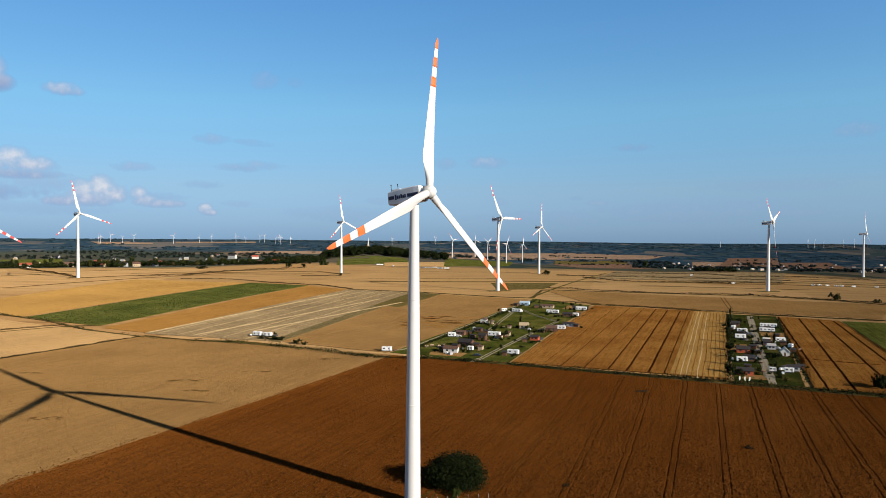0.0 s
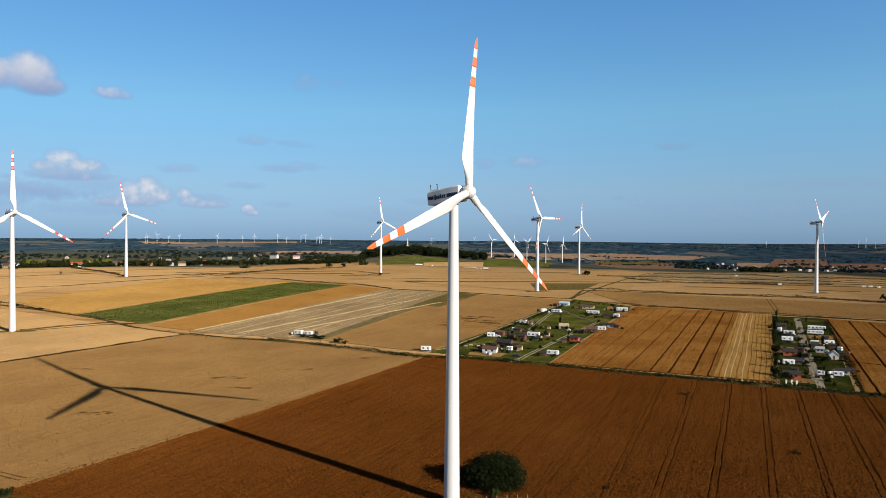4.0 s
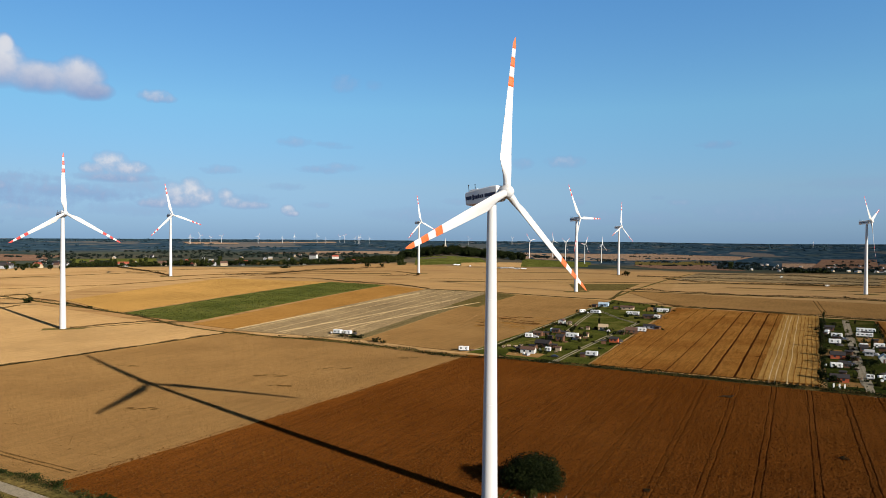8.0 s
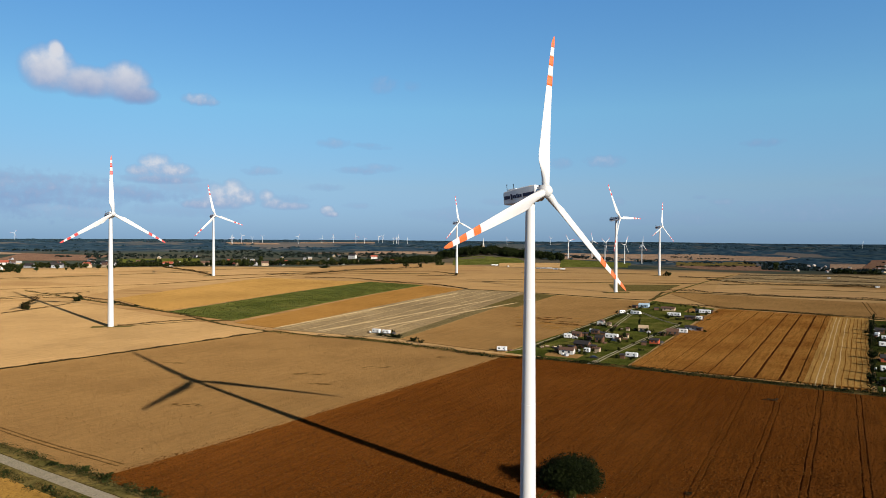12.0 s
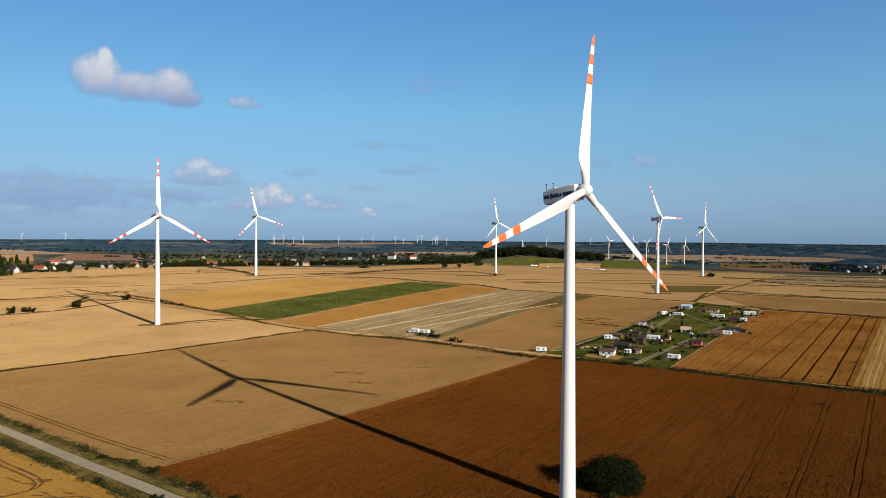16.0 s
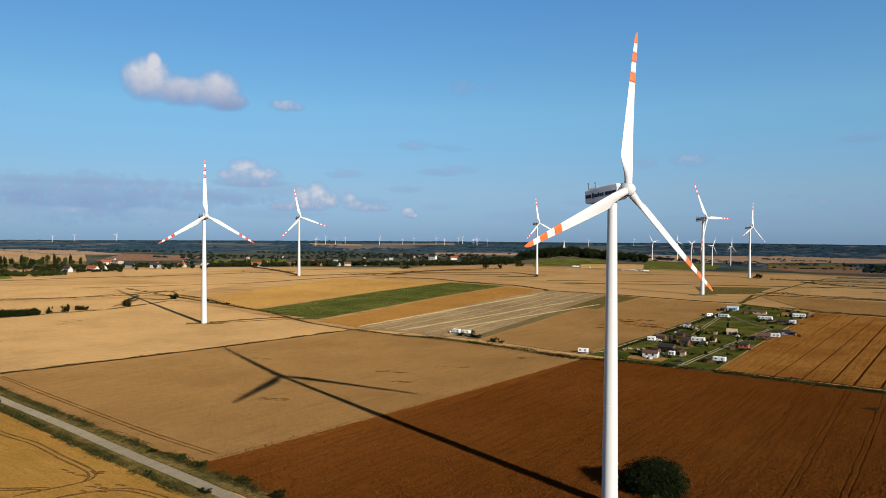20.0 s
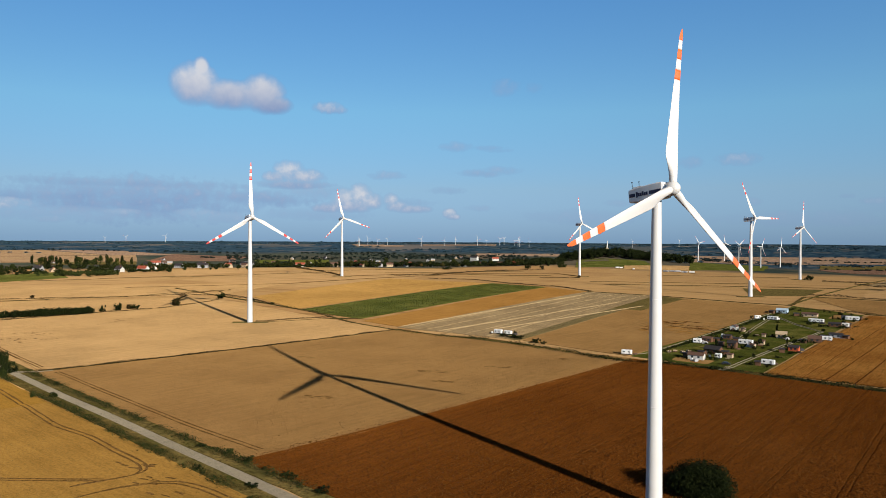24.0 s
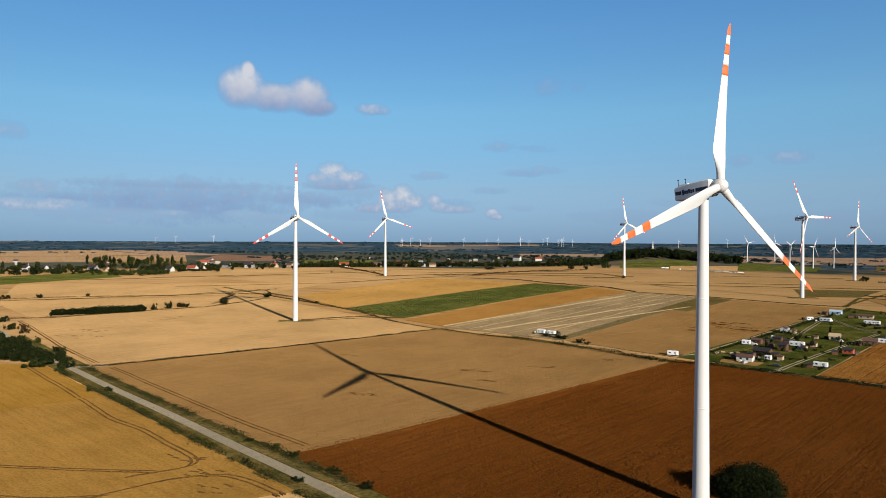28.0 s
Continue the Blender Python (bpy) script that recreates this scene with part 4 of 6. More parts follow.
def turbine_meshes():
    def keep(name, bm, mat, smooth=True):
        me = bpy.data.meshes.new(name)
        bm.to_mesh(me)
        bm.free()
        me.materials.append(mat)
        if smooth:
            me.polygons.foreach_set("use_smooth", [True] * len(me.polygons))
        TURBINE_MESH[name] = me

    def circle(r, z, n=40):
        return [(r * math.cos(2 * math.pi * i / n), r * math.sin(2 * math.pi * i / n), z) for i in range(n)]

    top = HUB_H - 2.1
    for k, (z0, z1) in enumerate(((-1.0, 25.0), (25.05, 51.0), (51.05, top))):
        r = lambda z: 2.02 - 0.9 * max(0, z) / top
        keep("tower%d" % k, loft(bmesh.new(), [circle(r(z0 + (z1 - 0.02 - z0) * i / 6), z0 + (z1 - 0.02 - z0) * i / 6) for i in range(7)], close=False), WHITE)
    keep("flange", loft(bmesh.new(), [circle(0.99, -0.09), circle(1.012, -0.05), circle(1.012, 0.05), circle(0.99, 0.09)]), WHITE)
    keep("door", boxed(-0.45, 0.45, -0.08, 0.08, 0, 2.1, bevel=0.04), NACELLE_GREY, False)
    # nacelle along +x (nose), z from the hub axis
    prof = [(-7.4, 1.45, 1.25, 1.75), (-7.0, 1.6, 1.45, 1.9), (-3.0, 1.7, 1.75, 2.0), (1.0, 1.7, 1.9, 2.05), (2.6, 1.65, 1.85, 2.0), (3.1, 1.4, 1.6, 1.7)]

    def rounded(x, w, up, down, c=0.35, n=4):
        pts = []
        for cx, cz, a0 in ((w - c, up - c, 0), (-(w - c), up - c, 90), (-(w - c), -(down - c), 180), (w - c, -(down - c), 270)):
            for i in range(n + 1):
                a = radians(a0 + 90 * i / n)
                pts.append((x, cx + c * math.cos(a), cz + c * math.sin(a)))
        return pts
    keep("nacelle", loft(bmesh.new(), [rounded(*p) for p in prof]), NACELLE_GREY, False)
    for side, s in (("l", 1), ("r", -1)):
        keep("stripe_" + side, boxed(-7.0, -5.2, *sorted((s * 1.66, s * 1.70)), -0.6, 0.25), NAVY, False)
        keep("stripe_front_" + side, boxed(-1.0, 2.4, *sorted((s * 1.70, s * 1.735)), -0.6, 0.25), NAVY, False)
        bm = bmesh.new()
        for i, (h0, h1) in enumerate(((-.85, .5), (-.6, .2), (-.65, .15), (-.6, .4), (-.65, .15), (-.6, .2))):
            box(bm, -4.9 + i * 0.6, -4.4 + i * 0.6, *sorted((s * 1.68, s * 1.745)), h0, h1)
        keep("mark_" + side, bm, NAVY, False)
    bm = bmesh.new()
    box(bm, -6.6, -6.5, -0.9, -0.8, 1.3, 3.2)
    box(bm, -6.7, -6.4, -0.92, -0.78, 3.1, 3.3)
    keep("mast", bm, DARK, False)
    keep("cooler", boxed(-6.2, -3.6, -1.1, 1.1, 1.6, 1.95, bevel=0.08), NACELLE_GREY, False)
    # spinner: rounded cone from x=3.1 to nose
    rings = []
    for x, r in ((3.05, 1.4), (3.4, 1.6), (4.2, 1.7), (5.1, 1.62), (5.7, 1.35), (6.15, 0.9), (6.4, 0.38)):
        rings.append([(x, r * math.cos(2 * math.pi * i / 28), r * math.sin(2 * math.pi * i / 28)) for i in range(28)])
    keep("hub", loft(bmesh.new(), rings), WHITE)

    # blade along +z from the hub centre; chord in y (rotor plane), thickness in x
    def section(r):
        if r < 2.0:
            chord, thick, mixf = 1.9, 1.9, 0.0
        else:
            k = min(1, (r - 2.0) / 7.0)
            k = k * k * (3 - 2 * k)
            chord_full = 3.4 - 2.45 * (r - 7.5) / 32.5 if r > 7.5 else 3.4
            if r > 38.2:
                chord_full *= max(0.12, math.sqrt(max(0.0, (40.02 - r) / 1.82)))
            chord = 1.9 + (chord_full - 1.9) * k
            thick = 1.9 + (chord_full * (0.27 - 0.0035 * (r - 8.5)) - 1.9) * k
            mixf = k
        twist = -radians(18 * (1 - min(1, max(0, r - 2) / 28)) ** 1.4 + 6)
        n, pts = 20, []
        for i in range(n):
            a = 2 * math.pi * i / n
            cy, cx = math.cos(a), math.sin(a)
            foil = thick / 2 * cx * (1 - mixf * 0.55 * (1 - cy) * 0.9) if mixf else thick / 2 * cx
            y = chord / 2 * cy + mixf * (-0.2) * chord
            x = foil
            pts.append((x * math.cos(twist) - y * math.sin(twist) + 0.0009 * r * r, x * math.sin(twist) + y * math.cos(twist), r))
        return pts
    cuts = [("blade", 0.9, 26.9, WHITE, 26), ("band_c", 26.9, 29.4, ORANGE, 4), ("tip_white_b", 29.4, 32.1, WHITE, 4), ("band_b", 32.1, 34.6, ORANGE, 4),
            ("tip_white_a", 34.6, 37.0, WHITE, 4), ("band_a", 37.0, 40.0, ORANGE, 10)]
    for name, r0, r1, mat, k in cuts:
        bm = loft(bmesh.new(), [section(r0 + (r1 - r0) * i / k) for i in range(k + 1)])
        bmesh.ops.recalc_face_normals(bm, faces=bm.faces)
        keep(name, bm, mat)
        if mat is ORANGE:
            red = TURBINE_MESH[name].copy()
            red.materials[0] = RED_PAINT
            TURBINE_MESH["red_" + name] = red


turbine_meshes()


def add(mesh, name, parent, m=None, label=""):
    ob = new(name, TURBINE_MESH[mesh])
    ob.parent = parent
    if m is not None:
        ob.matrix_local = m
    return tagged(ob, label)


def wind_turbine(x, y, phase, label, scale=1.0, turn=0.0, z=None, full=True, group="wind turbines of the farm", paint="red"):
    root = thing("wind_turbine", Matrix.Translation((x, y, height(x, y) if z is None else z)) @ Matrix.Scale(scale, 4), label, "wind turbine", group)
    for k in range(3):
        add("tower%d" % k, "tower_section", root)
    if full:
        for zz, s in ((25.0, 1.74), (51.0, 1.43)):
            add("flange", "flange", root, Matrix.Translation((0, 0, zz)) @ Matrix.Diagonal((s, s, 1, 1)))
        add("door", "door", root, pose(1.35, -1.45, 0.6, 0, 0, 43))
    m = Matrix.Translation((0, 0, HUB_H - 0.53)) @ pose(0, 0, 0, 0, 0, AXIS_AZ - 90 + turn) @ pose(0, 0, 0, 0, -AXIS_TILT, 0)
    nac = add("nacelle", "nacelle", root, m)
    if full:
        for s in "lr":
            add("stripe_" + s, "stripe", nac, None, "navy stripe")
            add("stripe_front_" + s, "stripe", nac, None, "navy stripe")
            add("mark_" + s, "lettering", nac, None, "dark blue wordmark drawn as plain bars")
        add("mast", "sensor_mast", nac)
        add("mast", "sensor_mast", nac, Matrix.Translation((1.0, 1.4, 0.1)))
        add("cooler", "cooler", nac)
    add("hub", "hub", root, m)
    for k in range(3):
        b = m @ Matrix.Translation((4.6, 0, 0)) @ pose(0, 0, 0, phase + 120 * k, 0, 0)
        blade = add("blade", "blade", root, b)
        for nm, part_name, lab in (("band_a", "tip_band", "orange warning band"), ("band_b", "tip_band", "orange warning band"), ("band_c", "tip_band", "orange warning band"),
                                   ("tip_white_a", "tip_section", ""), ("tip_white_b", "tip_section", "")):
            add("red_" + nm if lab and paint == "red" else nm, part_name, blade, None, paint + " warning band" if lab else "")
    return root


MAIN_XY = (-7.1, 175.5)
wind_turbine(*MAIN_XY, -10, "white wind turbine with orange-banded blade tips beside a round bush", z=0.0, paint="orange")
for x, y, ph, lab in ((-303, 442.5, 0, "white wind turbine in a pale wheat field"), (-436.5, 849.6, 12, "white wind turbine in a tan field near the village"),
                      (-150.8, 1054, 8, "white wind turbine before a wooded hill"), (59, 759, 30, "white wind turbine beyond the allotments"),
                      (158, 1166, -8, "white wind turbine beside a dark shrub"), (365, 796, 50, "white wind turbine beyond the striped fields"), (744, 1256, 5, "white wind turbine far out in dark fields")):
    wind_turbine(x, y, ph, lab)


# ---- plants ----
RNG = np.random.default_rng(7)


def leaf_cloud(points, normals, size, rng):
    """Many small leaf cards, one at each point, roughly facing outwards but turned at random."""
    n = len(points)
    d = normals + rng.normal(0, 0.65, (n, 3))
    d /= np.linalg.norm(d, axis=1)[:, None] + 1e-9
    t = np.cross(d, rng.normal(0, 1, (n, 3)))
    t /= np.linalg.norm(t, axis=1)[:, None] + 1e-9
    b = np.cross(d, t)
    s = (size * rng.uniform(0.55, 1.35, n))[:, None]
    q = np.stack([points - t * s, points - b * s * 0.7, points + t * s, points + b * s * 0.7], 1).reshape(-1, 3)
    return q, np.arange(4 * n).reshape(n, 4)


def crown_points(n, rx, ry, rz, cz, rng, lumps=9, inner=0.25):
    """Points on and in a lumpy crown: several rounded masses round a middle."""
    c = rng.normal(0, 1, (lumps, 3))
    c /= np.linalg.norm(c, axis=1)[:, None]
    c *= rng.uniform(0.35, 0.62, lumps)[:, None]
    rad = rng.uniform(0.34, 0.55, lumps)
    k = rng.integers(0, lumps, n)
    d = rng.normal(0, 1, (n, 3))
    d /= np.linalg.norm(d, axis=1)[:, None]
    p = c[k] + d * (rad[k] * (1 - inner * rng.random(n) ** 2))[:, None]
    return p * np.array([rx, ry, rz]) + np.array([0, 0, cz]), d


def leaf_mesh(name, pts, nrm, size, mat, rng):
    v, f = leaf_cloud(pts, nrm, size, rng)
    me = bpy.data.meshes.new(name)
    me.from_pydata(v.tolist(), [], f.tolist())
    me.materials.append(mat)
    return me


def trunk_mesh(name, h, r, rng, limbs=5):
    bm = bmesh.new()

    def limb(a, b, r0, r1, n=7):
        a, b = Vector(a), Vector(b)
        q = (b - a).to_track_quat("Z", "Y").to_matrix()
        rings = [[a.lerp(b, f) + q @ Vector((math.cos(2 * math.pi * i / n), math.sin(2 * math.pi * i / n), 0)) * (r0 + (r1 - r0) * f) for i in range(n)] for f in (0, 0.5, 1)]
        loft(bm, rings)
    limb((0, 0, -0.6), (0.1 * h * rng.uniform(-.3, .3), 0, h * 0.75), r, r * 0.35)
    for _ in range(limbs):
        z = h * rng.uniform(0.3, 0.65)
        a = rng.uniform(0, 6.28)
        limb((0, 0, z), (math.cos(a) * h * 0.25, math.sin(a) * h * 0.25, z + h * 0.25), r * 0.45, r * 0.12, 5)
    me = bpy.data.meshes.new(name)
    bm.to_mesh(me)
    bm.free()
    me.materials.append(BARK)
    return me


TREES = []
for k, (h, rx, rz, mat) in enumerate(((11, 4.2, 4.6, LEAF), (14, 4.0, 6.0, LEAF2), (9, 4.6, 3.8, LEAF2), (15, 2.2, 7.0, LEAF), (8, 3.6, 3.2, LEAF3))):
    pts, nrm = crown_points(800, rx, rx, rz, h - rz - 0.6, RNG)
    TREES.append((trunk_mesh("trunk", h, 0.28, RNG), leaf_mesh("crown", pts, nrm, 0.55, mat, RNG)))


def tree(x, y, kind, s, label="dark green leafy tree near the village", group="trees of the village", name="tree"):
    root = thing(name, Matrix.Translation((x, y, height(x, y))) @ pose(0, 0, 0, 0, 0, RNG.uniform(0, 360)) @ Matrix.Diagonal((s, s, s * RNG.uniform(0.85, 1.15), 1)), label, "tree", group)
    for nm, me in zip(("trunk", "crown"), TREES[kind]):
        under(new(nm, me), root)
    return root


SHRUBS = [[], [], []]
for mat, forms in zip((LEAF, LEAF2, DRY_HEDGE), SHRUBS):
    for k in range(4):
        n = 16
        c = RNG.normal(0, 1, (n, 3)) * np.array([0.42, 0.42, 0.3]) + np.array([0, 0, 0.42])
        rad = RNG.uniform(0.16, 0.42, n) * np.clip(1.2 - c[:, 2] * 0.6, 0.4, 1.2)
        pick = RNG.integers(0, n, 1000)
        d = RNG.normal(0, 1, (1000, 3))
        d /= np.linalg.norm(d, axis=1)[:, None]
        pts = c[pick] + d * (rad[pick] * RNG.uniform(0.35, 1.15, 1000))[:, None]
        pts[:, 2] = np.abs(pts[:, 2])
        forms.append(leaf_mesh("foliage", pts, d, 0.085, mat, RNG))


def shrub(x, y, r, h, kind=0, label="dark green shrub at a field edge", lift=0.4):
    root = thing("shrub", Matrix.Translation((x, y, height(x, y) + lift)) @ pose(0, 0, 0, 0, 0, RNG.uniform(0, 360)) @ Matrix.Diagonal((r, r, h / 1.2, 1)), label, "shrub", "shrubs of the fields")
    under(new("foliage", SHRUBS[kind][int(RNG.integers(0, 4))]), root)
    return root


def scrub(name, line, width, tall, per_metre, leaf, mat, label, lift=0.4, gap=0.0, category="hedge"):
    """Weeds and bushes along a line: one tangle of leaf cards with uneven height and gaps."""
    pts = [np.array(p, float) for p in line]
    P = []
    for p, q in zip(pts, pts[1:]):
        length = np.linalg.norm(q - p)
        n = int(length * per_metre)
        side = np.array([-(q - p)[1], (q - p)[0]]) / length
        c = p + (q - p) * RNG.random(n)[:, None] + side * (RNG.normal(0, 0.33, n) * width)[:, None]
        P.append(c)
    P = np.vstack(P)
    grow = np.array([noise.noise((p[0] * .06, p[1] * .06, 3.0)) + 0.5 * noise.noise((p[0] * .25, p[1] * .25, 7.0)) for p in P])
    keep = grow > gap - 0.35
    P, grow = P[keep], np.clip(grow[keep] + 0.55, 0.15, 1.4)
    z = heights(P) + lift + RNG.random(len(P)) ** 0.7 * tall * grow
    pts3 = np.column_stack([P, z])
    nrm = np.tile([0, 0, 0.8], (len(P), 1))
    me = leaf_mesh(name, pts3, nrm, leaf, mat, RNG)
    return tagged(new(name, me), label, category, kind="stuff")


ROAD_R = [(-300, 253), (-244, 227), (-190, 203), (-148, 184), (-117, 170), (-90, 158)]
ROAD_L = [(-300, 241), (-244, 215), (-190, 190.5), (-148, 170.5), (-117, 156.5), (-92, 144.5)]
scrub("weeds", ROAD_R, 4.2, 0.8, 26, 0.2, LEAF3, "tall dry weeds on the road verge", category="weeds")
scrub("weeds", ROAD_L, 3.8, 0.8, 26, 0.2, LEAF3, "tall dry weeds on the road verge", category="weeds")
scrub("weeds", ROAD_R, 3.6, 1.4, 22, 0.24, LEAF2, "green weeds and brambles on the road verge", gap=0.35, category="weeds")
scrub("weeds", [(x, y - 1.5) for x, y in ROAD_L], 3.4, 1.6, 24, 0.24, LEAF2, "green weeds and brambles on the road verge", gap=0.3, category="weeds")
scrub("hedge", [(p[0], p[1]) for p in NW_TRACK[6:12]], 6, 2.2, 8, 0.4, LEAF, "dark bramble hedge along the ditch", gap=0.28)
scrub("hedge", [(x + 0.6, y - 1.4) for x, y in NW_TRACK[9:]], 5.0, 2.2, 18, 0.34, LEAF, "dark brambles along the ditch", gap=-0.05)
scrub("weeds", NW_TRACK[5:], 6, 0.9, 9, 0.3, LEAF2, "weeds growing in the ditch", gap=0.1, category="weeds")
scrub("weeds", NW_TRACK[:6], 5, 1.0, 4, 0.35, LEAF, "weeds growing in the ditch", gap=0.2, category="weeds")
scrub("hedge", [(-7, 378), (34, 362), (38, 361)], 4, 1.6, 14, 0.35, LEAF2, "green hedge before the allotments")
scrub("hedge", [(-16, 404), (30, 515), (86, 655)], 2.2, 2.2, 18, 0.3, LEAF, "hedge along the allotment path", gap=-0.1)
scrub("hedge", [(131, 322), (228, 566)], 3.0, 2.6, 8, 0.4, LEAF, "dark hedge beside the holiday plots", gap=0.05)
scrub("hedge", [(163, 306), (330, 238)], 5.0, 2.2, 9, 0.4, LEAF, "dark hedge along the field road", gap=0.0)
scrub("hedge", [(260, 552), (163, 314)], 2.0, 1.2, 6, 0.35, LEAF, "low hedge beside the holiday plots", gap=0.1)
EDGES = [([(118, 804), (161, 780), (197, 756), (246, 744), (319, 734), (361, 704), (402, 671), (470, 600)], 1.2), ([(88, 655), (131, 637), (166, 617), (203, 597), (231, 583), (266, 563), (301, 543), (330, 530)], 1.0),
         ([(206, 1043), (235, 958), (284, 945), (342, 955), (464, 963)], 1.6), ([(300, 1262), (402, 1270), (469, 1261), (497, 1166), (611, 1192), (690, 1130)], 1.8),
         ([(-383, 892), (-337, 936), (-324, 1064), (-280, 1164), (-236, 1226)], 2.0), ([(-320, 867), (-260, 877), (-201, 835), (-136, 807), (-98, 764)], 0.7), ([(-196, 981), (-145, 1002), (-150, 1050)], 1.2), ([(-683, 1149), (-497, 924), (-439, 854)], 1.6),
         ([(-640, 430), (-593, 476), (-554, 506), (-511, 534), (-475, 574), (-455, 632)], 1.0), ([(-475, 574), (-431, 589), (-395, 576), (-349, 543)], 0.8), ([(-501, 355), (-475, 376), (-449, 427), (-441, 448), (-428, 466), (-418, 489), (-412, 545)], 0.7),
         ([(-300, 446), (-280, 471), (-261, 489)], 0.8), ([(-294, 253), (-239, 349), (-203, 419), (-189, 443)], 0.7), ([(180, 1120), (330, 1090), (520, 1060)], 1.2), ([(332, 932), (390, 945)], 2.0), ([(-461, 569), (-438, 521)], 1.6)]
for line, tall in EDGES:
    scrub("weeds", line, 1.6 + tall, tall * 1.3, 16 if line[0][1] > 700 else 26, 0.4 if line[0][1] > 700 else 0.24, DRY_HEDGE, "dark dry weeds along a field edge", gap=-0.12, category="weeds")
for x, y, r, h, k in ((-620, 445, 5, 4.5, 0), (-603, 466, 4, 4, 0), (-580, 500, 2.6, 3, 2), (-421, 506, 4, 8, 2), (-439, 471, 3.5, 5, 2), (-447, 324, 3.6, 5.5, 0), (-426, 316, 3.6, 6, 2), (-396, 292, 3.5, 5, 0), (-384, 294, 3.0, 4, 1), (-485, 346, 3.6, 5.5, 0), (-322, 259, 3.6, 7, 0), (-326, 252, 3, 4, 1), (-242, 216.5, 1.5, 2.6, 0), (-130, 177.5, 1.8, 1.8, 1), (-120, 172.7, 2.2, 2.0, 0), (-102, 165.4, 2.2, 1.6, 0), (-87.5, 157.6, 2.4, 1.6, 0), (-106.6, 155, 2.0, 1.3, 0), (319, 737, 2.0, 2.4, 0), (96.8, 223, 1.7, 0.9, 2), (85, 301, 2.6, 0.8, 2), (33.4, 188.4, 1.2, 0.8, 2)):
    shrub(x, y, r, h, k)
for x, y, r, h, k in ((-302, 245, 4.0, 7.5, 0), (-297, 239, 3.0, 3.5, 1), (-345, 276, 3.2, 4.5, 0), (-330, 262, 3, 3.5, 1), (-250, 214, 1.6, 2.4, 1),
                      (-417, 563, 5.5, 5.5, 0), (-422, 507, 4.5, 6.5, 0), (-435, 473, 4.0, 4.0, 0), (-441, 460, 4.5, 6.5, 0), (-446, 448, 3.0, 5.5, 0), (-380, 560, 3, 2, 0), (-350, 545, 3, 1.8, 0), (-104, 436, 3.5, 2.8, 0), (-99, 433, 3, 2.2, 0), (-86, 420, 3, 3, 0), (-81, 416, 2.2, 2, 0), (-112, 438, 3, 2, 0)):
    shrub(x, y, r, h, k)
for x, y, r, h, k in ((387, 699, 6.5, 7.5, 0), (410, 669, 4, 4, 0), (166, 1141, 7, 8, 0), (193, 309, 5, 9, 0), (-142, 180, 1.6, 1.4, 0),
                      (-150, 172, 1.2, 1.0, 1), (-129, 162.5, 1.5, 1.2, 0), (-276, 1268, 6, 10, 0), (-250, 1275, 5, 7, 0), (-229, 1372, 10, 13, 1), (-390, 1150, 8, 6, 0)):
    shrub(x, y, r, h, k)
# the round clump beside the turbine
pts, nrm = crown_points(34000, 9.3, 8.0, 6.8, 3.7, RNG, lumps=34, inner=0.6)
pts[:, 2] = np.abs(pts[:, 2])
bush = thing("bush", Matrix.Translation((4.1, 188.5, 0.1)), "large round dark green bush beside the turbine", "bush")
under(new("foliage", leaf_mesh("foliage", pts, nrm, 0.22, BUSH_LEAF, RNG)), bush)
for k in range(5):
    a = k * 1.3
    bm = bmesh.new()
    loft(bm, [[(math.cos(a) * (0.8 + z * 0.25) + 0.14 * (1 - z / 8) * math.cos(i), math.sin(a) * (0.8 + z * 0.25) + 0.14 * (1 - z / 8) * math.sin(i), z) for i in (0, 1.05, 2.1, 3.14, 4.2, 5.2)] for z in (-0.3, 2, 4, 6)])
    part("stem", bm, BARK, bush)
shrub(3.5, 179.8, 1.8, 2.6, 1, "small pale green shrub before the bush")
for k in range(11):
    x, y = -14 + k * 2.6, 174.5 + k * 0.5
    post = thing("fence_post", Matrix.Translation((x, y, height(x, y))), "thin weathered fence post beside the bush", "fence post", "fence posts at the turbine")
    part("post", boxed(-0.045, 0.045, -0.045, 0.045, -0.3, 1.5, bevel=0.01), WALL_GREY, post)


